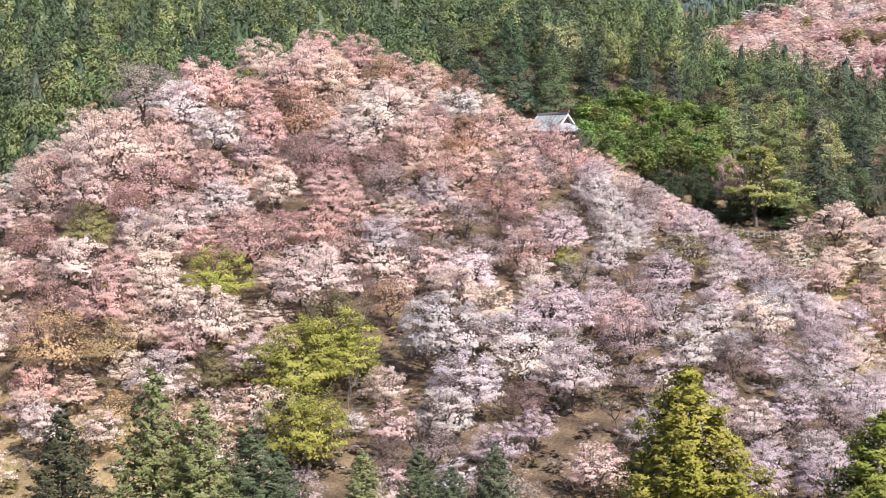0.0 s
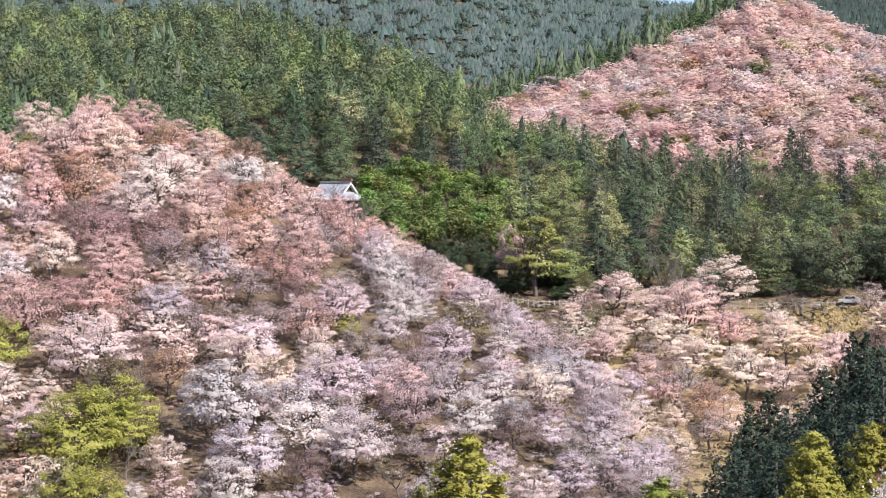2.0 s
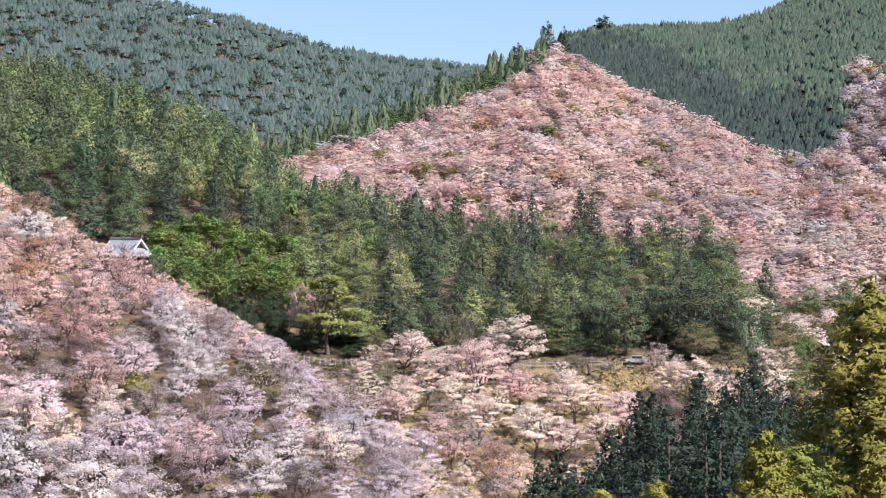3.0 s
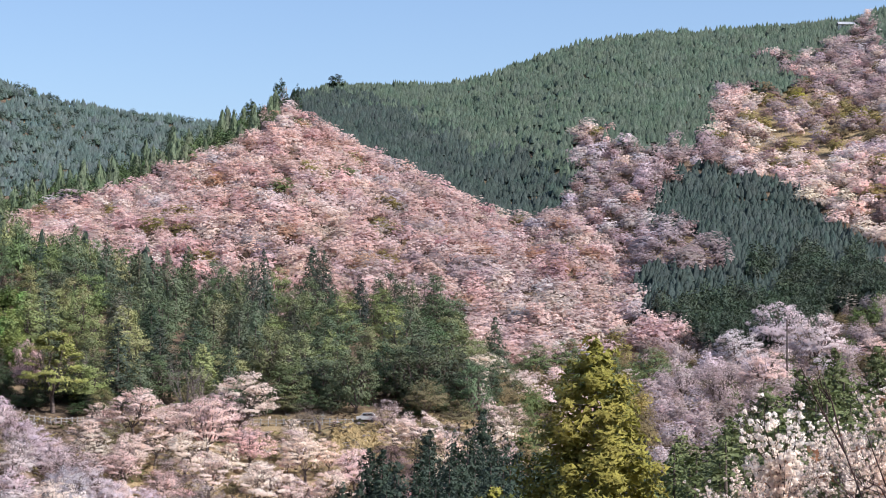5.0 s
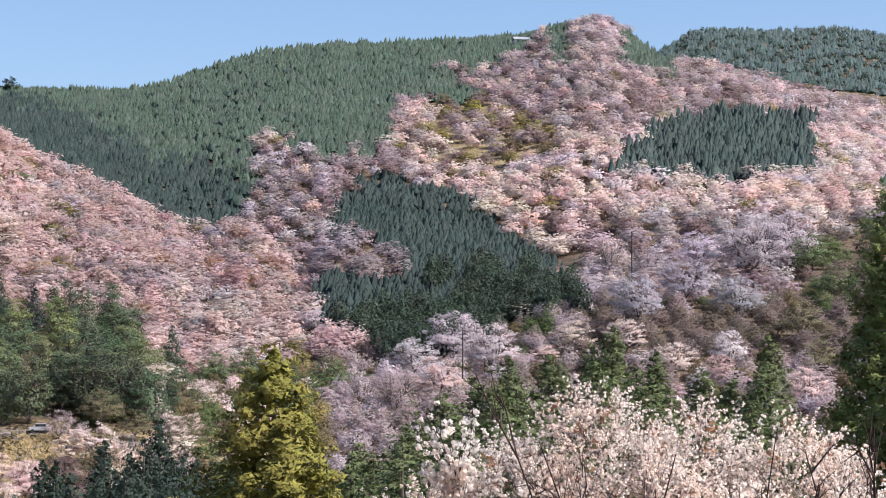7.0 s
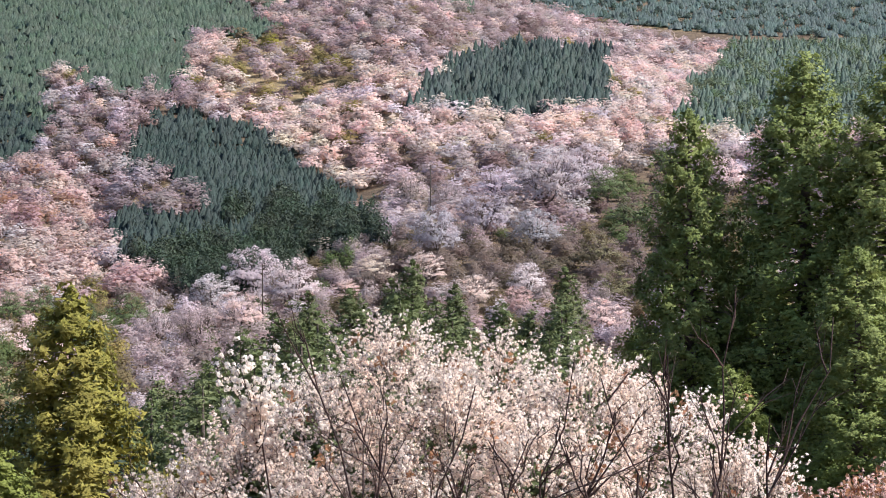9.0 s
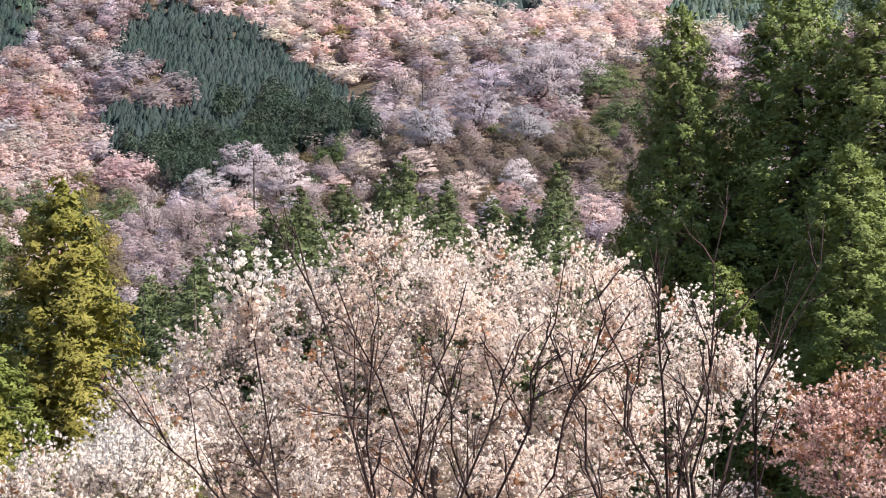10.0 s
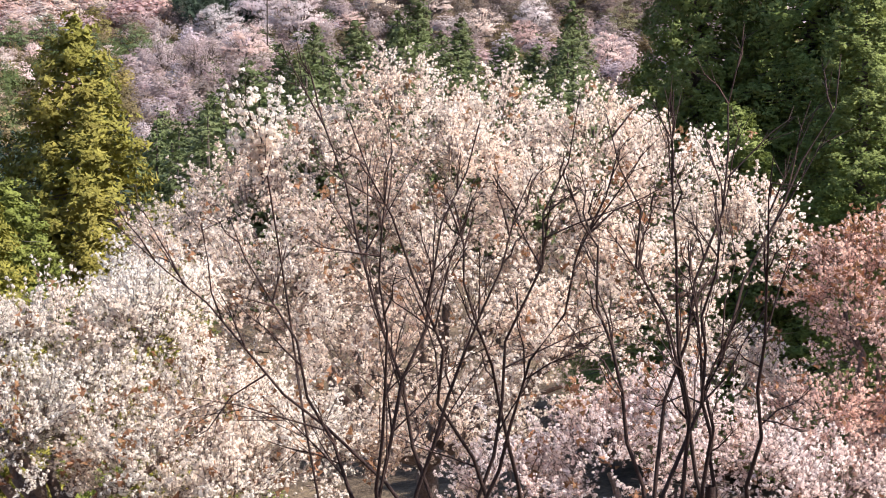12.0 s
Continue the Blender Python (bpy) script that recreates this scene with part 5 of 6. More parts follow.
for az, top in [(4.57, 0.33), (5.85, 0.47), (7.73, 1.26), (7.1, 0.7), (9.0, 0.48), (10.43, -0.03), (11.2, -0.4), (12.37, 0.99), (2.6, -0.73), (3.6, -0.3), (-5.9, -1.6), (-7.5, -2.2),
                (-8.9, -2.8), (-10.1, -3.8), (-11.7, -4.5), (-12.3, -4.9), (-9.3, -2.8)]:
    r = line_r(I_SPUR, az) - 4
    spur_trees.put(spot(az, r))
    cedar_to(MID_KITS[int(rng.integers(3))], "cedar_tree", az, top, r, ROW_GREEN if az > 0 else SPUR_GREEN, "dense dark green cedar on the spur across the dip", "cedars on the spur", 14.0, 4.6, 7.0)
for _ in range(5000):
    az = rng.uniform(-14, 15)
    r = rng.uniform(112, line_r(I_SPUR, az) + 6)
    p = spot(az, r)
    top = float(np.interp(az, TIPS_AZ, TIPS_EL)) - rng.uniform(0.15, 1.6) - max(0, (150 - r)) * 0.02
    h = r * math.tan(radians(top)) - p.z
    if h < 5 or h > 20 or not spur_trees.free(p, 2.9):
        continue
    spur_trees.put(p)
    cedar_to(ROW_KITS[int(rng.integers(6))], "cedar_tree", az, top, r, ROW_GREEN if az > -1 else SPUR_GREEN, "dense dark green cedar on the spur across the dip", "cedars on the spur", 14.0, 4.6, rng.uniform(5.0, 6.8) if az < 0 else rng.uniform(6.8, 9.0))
# cedars and evergreens at the foot of the near hill
for az, top, r, width, col in [(-36.9, -5.8, 150, 9, CEDAR_LIGHT), (-35.5, -6.8, 148, 8, CEDAR_LIGHT), (-39.6, -6.8, 150, 8.5, (0.11, 0.11, 0.07)), (-34.0, -7.6, 152, 9, CEDAR),
                               (-33.2, -8.3, 156, 7, CEDAR), (-30.6, -8.4, 160, 5.5, CEDAR_LIGHT), (-28.9, -8.3, 165, 6, CEDAR), (-26.6, -8.2, 162, 5.5, CEDAR), (-27.9, -8.9, 160, 5, CEDAR)]:
    cedar_to(MID_KITS[int(rng.integers(3))], "cedar_tree", az, top, r, col, "green cedar at the foot of the flowering hill", "cedars at the hill's foot", 14.0, 4.6, width)

# ---- blossom close to the viewpoint ----
FLOWER = foliage("blossom", "object", 0.10, 0.52, 0.08, 1.6, (1.0, 0.92, 0.87), 18.0, 0.9, 0.3)
YOUNG_LEAF = foliage("young_leaf", "object", 0.35, 0.35, 0.3, 6.0, (0.8, 0.9, 0.8), 14.0, 0.8)


def blossom_tree(name, az, r, fork, lobes, colour, leaf_share, label, seed, sprays=54, flower=0.017):
    """A cherry close by. Each lobe of its crown (bearing, angle of height, distance, radius) carries twigs set with round flower clusters."""
    crng = np.random.default_rng(seed)
    p = spot(az, r)
    wood, bloom, leaves = Soup(), Soup(), Soup()
    knee = np.array([0, 0, r * math.tan(radians(fork)) - p.z])
    tube(wood, [(0.1, 0, -0.4), (0.03, 0.03, knee[2] * 0.5), knee], [0.13, 0.10, 0.085], 8)
    heart = np.mean([np.array(spot(a, d, d * math.tan(radians(e)))) for a, e, d, _ in lobes], axis=0) - np.array(p) - np.array([0, 0, 0.6])
    heads, ways, tufts = [], [], []
    for a, e, dist, rad in lobes:
        c = np.array(spot(a, dist, dist * math.tan(radians(e))) - p)
        tube(wood, bough(crng, knee, c, 7, 0.04, 0.03), np.linspace(0.05, 0.014, 7), 6)
        russet = crng.random() < 0.4
        for i in range(sprays):
            d = unit(crng.normal(size=3))
            d[2] = d[2] if d[2] > -0.35 else -d[2]
            root, tip = c + d * rad * crng.uniform(0.4, 0.6), c + d * rad * crng.uniform(0.75, 1.12)
            line = bough(crng, root, tip, 4, 0.05, 0.05)
            tube(wood, line, np.linspace(0.0055, 0.002, 4), 3)
            side = unit(np.cross(d, crng.normal(size=3)))
            runs = [(line[1], line[3])]
            for k in range(6):
                q = line[1] + (line[3] - line[1]) * crng.uniform(0.0, 0.95)
                w = unit(d * 0.7 + crng.normal(size=3) * 0.65 + np.array([0, 0, 0.3]))
                end = q + w * crng.uniform(0.14, 0.34)
                runs.append((q, end))
                tube(wood, [q, end], [0.0024, 0.0012], 3)
            for q, end in runs:
                n = max(3, int(np.linalg.norm(end - q) / 0.026 * crng.uniform(0.7, 1.2)))
                heads.append(q + (end - q) * np.sort(crng.random(n))[:, None] ** 0.8 + crng.normal(size=(n, 3)) * 0.013)
                ways.append(np.tile(0.8 * d + 0.6 * unit((q + end) / 2 - heart), (n, 1)))
                if crng.random() < leaf_share * (2.2 if russet else 0.5):
                    tufts.append(end + crng.normal(size=(9, 3)) * 0.03)
    heads, ways = np.concatenate(heads), np.concatenate(ways)
    k = 6
    dirs = unit(crng.normal(size=(len(heads) * k, 3)))
    pos = np.repeat(heads, k, 0) + dirs * flower * 0.55
    way = unit(dirs * 0.9 + np.repeat(ways, k, 0) * 0.6 + np.array([0, 0, 0.25]))
    bloom.tris(petals(crng, pos, flower, 0.1, 0.95, None, dirs + 0.3 * way, True, 0.35), way)
    base = new(name)
    base.matrix_world = stand(p, 0.0, 1.0)
    part("trunk", wood.mesh(name + "_wood", CHERRY_BARK), base)
    part("blossom", bloom.mesh(name + "_blossom", FLOWER), base, colour=colour)
    if tufts:
        pos = np.concatenate(tufts)
        leaves.tris(petals(crng, pos, 0.034, 0.1, 1.5, None, None, True))
        part("young_leaves", leaves.mesh(name + "_leaves", YOUNG_LEAF), base, "russet young leaves", (0.40, 0.20, 0.11))
    return tagged(base, label, "cherry tree")


blossom_tree("flowering_cherry", 8.0, 14.5, -13.0,
             [(7.1, -3.3, 14.8, 0.62), (10.1, -3.6, 14.9, 0.55), (12.8, -4.2, 14.8, 0.58), (4.9, -4.6, 14.6, 0.60), (2.7, -5.9, 14.4, 0.55), (15.1, -5.1, 14.6, 0.60),
              (17.4, -6.7, 14.4, 0.52), (0.5, -7.3, 14.2, 0.50), (8.6, -5.0, 14.2, 0.66), (11.6, -6.4, 13.9, 0.68), (6.2, -7.2, 13.8, 0.70), (14.6, -8.4, 13.6, 0.56), (8.2, -7.2, 14.7, 0.8), (12.6, -8.2, 14.4, 0.7), (4.2, -9.6, 14.2, 0.7),
              (3.2, -8.8, 13.5, 0.66), (9.2, -9.2, 13.2, 0.70), (12.2, -10.6, 13.0, 0.62), (6.0, -11.2, 12.9, 0.66), (17.2, -11.2, 13.2, 0.50), (9.0, -13.0, 12.6, 0.60), (4.4, -13.4, 12.6, 0.58), (2.0, -12.4, 12.9, 0.55)],
             (0.95, 0.86, 0.78), 0.02, "pink-white flowering cherry with russet young leaves close by", 101)
blossom_tree("flowering_cherry", -3.4, 12.5, -15.0,
             [(-3.2, -9.6, 12.6, 0.46), (-5.2, -10.0, 12.5, 0.48), (-0.8, -9.8, 12.5, 0.48), (-2.2, -11.8, 12.2, 0.46), (1.2, -11.8, 12.2, 0.52), (-6.8, -9.2, 12.8, 0.44), (3.4, -13.4, 12.0, 0.5), (0.0, -8.6, 13.0, 0.46), (-4.2, -12.4, 12.0, 0.44), (-0.4, -13.6, 11.8, 0.48), (1.8, -14.4, 11.6, 0.44), (-6.4, -11.6, 12.2, 0.46)],
             (0.91, 0.855, 0.79), 0.03, "cream-white flowering cherry beside a larger one", 102, 46)
blossom_tree("flowering_cherry", 21.6, 13.0, -13.0,
             [(20.6, -7.6, 13.2, 0.34), (21.6, -9.8, 13.0, 0.42), (19.9, -12.0, 12.7, 0.42), (22.6, -7.2, 13.4, 0.38), (23.4, -11.5, 12.9, 0.5)],
             (0.90, 0.70, 0.63), 0.12, "pink cherry with many russet young leaves", 103, 36)
blossom_tree("flowering_cherry", 14.5, 12.0, -16.0,
             [(15.8, -12.0, 12.2, 0.42), (13.6, -13.2, 12.0, 0.44), (18.0, -13.6, 12.1, 0.44), (20.4, -14.2, 12.3, 0.46), (10.8, -14.4, 11.9, 0.44)],
             (0.93, 0.82, 0.80), 0.05, "low pale pink flowering cherry below a larger one", 105, 42)


def flowering_sapling(az, r, top):
    """A slender sapling whose few upper twigs carry large white flowers."""
    srng = np.random.default_rng(77)
    p = spot(az, r)
    h = r * math.tan(radians(top)) - p.z
    base = new("flowering_sapling")
    base.matrix_world = stand(p, 0.0, 1.0)
    wood, bloom = Soup(), Soup()
    tube(wood, bough(srng, (0.85, 0.25, -0.2), (0, 0, h - 0.45), 7, -0.03, 0.012), np.linspace(0.012, 0.005, 7), 6)
    for i in range(22):
        q = np.array([0, 0, h - 0.45 - srng.uniform(0, 0.25)])
        tip = np.array([srng.uniform(-0.24, 0.2), srng.uniform(-0.2, 0.2), h - srng.uniform(0.0, 0.5)])
        tube(wood, bough(srng, q, tip, 4, 0, 0.04), np.linspace(0.0035, 0.0015, 4), 3)
        for _ in range(13):
            c = q + (tip - q) * srng.uniform(0.1, 1.0) + srng.normal(size=3) * 0.025
            dirs = unit(srng.normal(size=(11, 3)) + np.array([0, -0.3, 0.2]))
            bloom.tris(petals(srng, c + dirs * 0.015, 0.021, 0.1, 0.95, None, dirs, True, 0.3), dirs)
    part("trunk", wood.mesh("sapling_wood", TWIG), base)
    part("blossom", bloom.mesh("sapling_blossom", FLOWER), base, colour=(0.93, 0.86, 0.78))
    return tagged(base, "slender sapling topped with large white flowers", "sapling")


flowering_sapling(3.0, 10.5, -0.75)


def bare_shrub(az, r, fork, targets, label):
    """Leafless shoots that fan out from a short stock."""
    srng = np.random.default_rng(int(az * 10) + 300)
    p = spot(az, r)
    knee = np.array([0, 0, r * math.tan(radians(fork)) - p.z])
    base = new("bare_shrub")
    base.matrix_world = stand(p, 0.0, 1.0)
    stock = Soup()
    tube(stock, [(0.05, 0, -0.2), (0.02, 0.02, knee[2] * 0.5), knee], [0.035, 0.028, 0.022], 7)
    part("stock", stock.mesh("shrub_stock", TWIG), base)
    for a, e, rr in targets:
        tip = np.array(spot(a, rr, rr * math.tan(radians(e))) - p)
        root = knee + np.array([srng.normal() * 0.22, srng.normal() * 0.1, -srng.uniform(0, 0.3)])
        stem = Soup()
        line = bough(srng, root, tip, 9, 0.02, 0.012)
        ts = np.linspace(0, 1, 9)
        tube(stem, line, np.linspace(0.0105, 0.0024, 9), 5)
        ln = float(np.linalg.norm(tip - root))
        way = unit(tip - root)
        for i in range(8):
            t = srng.uniform(0.2, 0.95)
            q = np.array([np.interp(t, ts, line[:, k]) for k in range(3)])
            d = unit(way + srng.normal(size=3) * 0.5)
            l2 = ln * srng.uniform(0.12, 0.34) * (1.25 - t * 0.8)
            e2 = q + d * l2
            tube(stem, bough(srng, q, e2, 4, 0, 0.03), np.linspace(0.0052, 0.0018, 4), 3)
            for _ in range(4):
                q2 = q + (e2 - q) * srng.uniform(0.3, 0.95)
                tube(stem, [q2, q2 + unit(d + srng.normal(size=3) * 0.5) * l2 * srng.uniform(0.2, 0.5)], [0.0024, 0.0012], 3)
        part("stem", stem.mesh("shrub_stem", TWIG), base)
    return tagged(base, label, "shrub")


bare_shrub(8.2, 8.0, -15.0, [(4.4, -0.9, 8.4), (5.5, -2.2, 7.6), (9.6, -2.6, 8.2), (12.6, -1.8, 8.0), (6.8, -4.2, 7.4), (2.0, -5.5, 8.0), (-1.5, -5.6, 8.6), (13.8, -3.4, 7.6), (8.6, -5.0, 7.7), (11.2, -4.2, 7.8)],
           "leafless brown shrub of slender fanning shoots")
bare_shrub(16.7, 7.6, -13.5, [(13.4, -2.4, 7.8), (15.4, -1.7, 7.4), (17.5, 0.0, 8.0), (20.3, -0.6, 8.2), (12.2, -4.2, 7.4), (18.4, -3.6, 7.2), (16.6, -4.5, 7.2), (15.9, -6.0, 7.5)],
           "leafless brown shrub of tall upright shoots")


# ---- bamboo, pine and bare trees beside the hall ----
def bamboo_plume(seed, h=11.0, w=3.2):
    """A few tall culms that arch over at the top under plumes of leaves."""
    brng = np.random.default_rng(seed)
    wood, crown = Soup(), Soup()
    for _ in range(4):
        a = brng.random() * 6.283
        d = np.array([math.cos(a), math.sin(a), 0])
        top = h * brng.uniform(0.78, 1.0)
        reach = w * brng.uniform(0.12, 0.32)
        t = np.linspace(0, 1, 7)
        line = d * (0.25 + reach * t ** 3)[:, None] + np.array([0, 0, 1.0]) * (top * (t - 0.10 * t ** 5))[:, None]
        tube(wood, line, np.linspace(0.06, 0.015, 7), 4)
        for s in brng.uniform(0.5, 1.0, 10):
            c = np.array([np.interp(s, t, line[:, k]) for k in range(3)]) + brng.normal(size=3) * np.array([0.4, 0.4, 0.2])
            k = 32
            off = brng.normal(size=(k, 3)) * np.array([0.34, 0.34, 0.5])
            way = unit(unit(off) + d * 0.4 + np.array([0, 0, 0.4]))
            crown.tris(petals(brng, c + off, 0.24, 0.3, 2.0, np.tile([0, 0, 1.0], (k, 1)) - 0.8 * unit(off), way, True), way)
    return wood, crown


BAMBOO_KITS = kits("bamboo", bamboo_plume, range(110, 114), BARK, LEAF)
for i in range(90):
    az = rng.uniform(-24.0, -19.5)
    r = rng.uniform(352, 398)
    top = float(np.interp(az, [-23.5, -22.4, -21.4, -20.5, -19.7], [1.7, 2.3, 2.0, 1.3, 0.9])) - (398 - r) * 0.03 - rng.uniform(0, 0.5)
    p = spot(az, r)
    h = r * math.tan(radians(top)) - p.z
    h = max(h, rng.uniform(6, 9))
    if h > 3:
        plant("bamboo_clump", BAMBOO_KITS[i % 4], stand(p, rng.random() * 6.28, rng.uniform(1.1, 1.7), h / 11), vary(rng, (0.21, 0.27, 0.085), 0.4),
              "bright green bamboo clump with feathery tops", "bamboo", "bamboo grove below the hall")
PINE_KITS = kits("pine", layered_tree, range(114, 116), BARK, LEAF, h=12.0, w=9.0, boughs=34, per=190, size=0.21, bole=0.2, plate=(1.7, 1.0, 0.10), inner=300)
for az, top, r, w, col in [(-18.7, 0.75, 334, 12.0, (0.34, 0.34, 0.11)), (-12.1, 8.35, 800, 8, (0.05, 0.08, 0.04)), (-11.6, 8.2, 806, 6, (0.05, 0.08, 0.04)), (-10.4, 8.5, 1080, 12, (0.05, 0.08, 0.04)),
                           (-13.0, 7.7, 790, 7, (0.06, 0.09, 0.04))]:
    p = spot(az, r)
    plant("pine_tree", PINE_KITS[0 if r < 500 else 1], stand(p, 1.0, w / 9, (r * math.tan(radians(top)) - p.z) / 12), col, "pine with flat layered boughs of needles", "pine")
for az, top, r, w in [(-18.0, -1.4, 332, 4.5), (-17.4, -1.35, 331, 3.5), (-16.9, -1.1, 340, 6), (-19.8, -1.5, 336, 3.5), (-9.6, -1.0, 345, 4.5), (-8.5, -0.8, 350, 6)]:
    p = spot(az, r)
    plant("evergreen_shrub", BROAD_KITS[1], stand(p, rng.random() * 6, w / 10, max(2.5, r * math.tan(radians(top)) - p.z) / 13), vary(rng, (0.07, 0.11, 0.045), 0.2),
          "rounded dark evergreen shrub beside the terrace road", "shrub", "shrubs by the terrace road")

# dark evergreens that close the view behind the fence and under the bamboo
for i in range(48):
    az, r = rng.uniform(-21.8, -17.2), rng.uniform(335, 360)
    p = spot(az, r)
    plant("evergreen_shrub", BROAD_KITS[i % 5], stand(p, rng.random() * 6, rng.uniform(0.3, 0.55), rng.uniform(2.5, 5.5) / 13), vary(rng, (0.06, 0.085, 0.045), 0.25),
          "dark evergreen shrub below the bamboo grove", "shrub", "shrubs below the bamboo grove")
for i in range(46):
    az = rng.uniform(-17.4, -5.6)
    r = line_r(I_TERRACE, az) + rng.uniform(1, 9)
    if -10.4 < az < -8.6:
        continue
    plant("evergreen_shrub", BROAD_KITS[i % 5], stand(spot(az, r), rng.random() * 6, rng.uniform(0.3, 0.6), rng.uniform(2.5, 5.5) / 13), vary(rng, pick(rng, [(2, (0.08, 0.11, 0.055)), (1, (0.17, 0.17, 0.08))]), 0.25),
          "evergreen shrub at the foot of the valley wood", "shrub", "shrubs at the foot of the valley wood")
# flowering trees along the brow of the hill
for az, top, w, letter in [(-23.9, 0.2, 8, "W"), (-23.2, 0.1, 8, "P"), (-22.4, -0.2, 9, "L"), (-21.8, -0.35, 9, "G"), (-21.2, -0.85, 9, "P"), (-20.6, -1.15, 8.5, "L"), (-20.0, -1.6, 8, "G"), (-19.4, -2.0, 9, "L"),
                           (-18.8, -2.4, 8, "L"), (-18.2, -2.6, 9, "G"), (-17.6, -3.1, 8, "L"), (-17.0, -3.7, 8, "L"), (-16.4, -4.4, 8, "G")]:
    r = line_r(I_BROW, az) + rng.uniform(0, 8)
    broad_tree(az, r, w, letter, "trees on the near hill", min(max(4.5, r * math.tan(radians(top)) - land(az, r)), 13))

broad_tree(-19.5, 341, 6.5, "W", "trees below the hall", 341 * math.tan(radians(0.55)) - land(-19.5, 341))
# single trees that stand out of the wood
for az, el, w, h, col, text in [(-24.5, 3.9, 11, 13, (0.42, 0.40, 0.22), "large evergreen tree with yellowish flowering crown"), (-19.3, 4.3, 8, 9, (0.80, 0.74, 0.70), "white cherry flowering at the edge of the wood"),
                                (-7.2, 1.6, 13, 14, (0.115, 0.150, 0.085), "big round dark green evergreen tree"), (-6.0, 1.2, 11, 12, (0.15, 0.18, 0.085), "big round green evergreen tree"),
                                (-10.9, -0.6, 9, 9, (0.13, 0.155, 0.105), "spreading greyish green evergreen tree"), (-8.2, 0.6, 12, 12, (0.13, 0.16, 0.10), "big round green evergreen tree")]:
    r = rise(az, el, 0.6 * h, line_r(I_TERRACE, az) + 4, line_r(I_WOOD, az) + 20)
    plant("cherry_tree" if w == 8 else "evergreen_oak", BROAD_KITS[int(w) % 5], stand(spot(az, r), w, w / 10, h / 13), col, text, "tree", "trees of the valley wood")


def leafless(az, top, r, width, seed, label, bark=GREY_BARK, levels=5, spread=0.5):
    p = spot(az, r)
    h = r * math.tan(radians(top)) - p.z
    wood = bare_tree(seed, 8.0, 6.0, levels, 0.2, spread, 4)
    v, _, _ = wood.arrays()
    s = h / max(v[:, 2])
    base = new("bare_tree")
    base.matrix_world = stand(p, seed, width / (v[:, 0].max() - v[:, 0].min()), s)
    part("trunk", wood.mesh("bare_wood", bark), base)
    return tagged(base, label, "tree", "leafless trees")


for i, (az, top, r, width, spread) in enumerate([(-19.4, -0.05, 338, 8, 0.6), (-14.8, 0.0, 322, 9, 0.4), (-14.3, -0.3, 323, 7, 0.4), (-10.8, -1.4, 322, 10, 0.55), (-11.2, -1.6, 320, 7, 0.5), (-17.9, 0.3, 345, 6, 0.5), (-24.9, 1.8, 306, 4, 0.3),
                                                 (-24.5, 1.2, 303, 5, 0.35), (-24.1, 1.4, 305, 4, 0.3), (-25.3, 1.7, 308, 3, 0.3), (-23.6, 0.6, 300, 4, 0.35), (-32.2, -4.6, 225, 6, 0.5), (-29.8, -4.9, 226, 6, 0.5),
                                                 (-29.0, -3.1, 240, 6, 0.5), (-31.0, -7.0, 205, 7, 0.5)]):
    leafless(az, top, r, width, 400 + i, "leafless grey tree with fine branching twigs", GREY_BARK if i % 3 else BARK, 5, spread)

# bare brown trees on the clearings at the foot of the hill
for i in range(26):
    c = CLEARINGS[i % 2]
    az, el = rng.uniform(min(p[0] for p in c), max(p[0] for p in c)), rng.uniform(min(p[1] for p in c), max(p[1] for p in c))
    r = rise(az, el, 2.0, line_r(I_SPUR, az) + 10, line_r(I_BROW, az))
    leafless(az, math.degrees(math.atan2(land(az, r) + rng.uniform(4, 6.5), r)), r, rng.uniform(4, 6.5), 500 + i, "brown leafless tree with a haze of fine twigs", BARK if i % 2 else GREY_BARK, 4, 0.55)

# ---- the hall on the shoulder of the hill ----
ROOF = surface("metal_roof", (0.26, 0.27, 0.29), (0.44, 0.45, 0.47), 0.6, 0.45, 0.15, 0.1)
PLASTER = surface("plaster", (0.62, 0.60, 0.56), (0.75, 0.73, 0.69), 1.0, 0.9, 0.1)
TIMBER = surface("dark_timber", (0.05, 0.035, 0.028), (0.11, 0.08, 0.06), 2.0, 0.75, 0.3)
RUST = surface("red_ridge", (0.16, 0.06, 0.05), (0.26, 0.11, 0.09), 1.5, 0.7, 0.2)
CONCRETE = surface("concrete", (0.30, 0.29, 0.28), (0.45, 0.44, 0.42), 1.5, 0.85, 0.2)


def solid(name, verts, faces, mat, parent, label="", bevel=0.0):
    bm = bmesh.new()
    vs = [bm.verts.new(v) for v in verts]
    for f in faces:
        bm.faces.new([vs[i] for i in f])
    bmesh.ops.recalc_face_normals(bm, faces=bm.faces)
    if bevel:
        bmesh.ops.bevel(bm, geom=bm.edges[:], offset=bevel, segments=1, affect="EDGES")
    me = bpy.data.meshes.new(name)
    bm.to_mesh(me)
    bm.free()
    me.materials.append(mat)
    return part(name, me, parent, label)


BOX_FACES = [(0, 1, 2, 3), (4, 5, 6, 7), (0, 1, 5, 4), (1, 2, 6, 5), (2, 3, 7, 6), (3, 0, 4, 7)]


def block(name, x0, x1, y0, y1, z0, z1, mat, parent, label="", bevel=0.02):
    v = [(x0, y0, z0), (x1, y0, z0), (x1, y1, z0), (x0, y1, z0), (x0, y0, z1), (x1, y0, z1), (x1, y1, z1), (x0, y1, z1)]
    return solid(name, v, BOX_FACES, mat, parent, label, bevel)


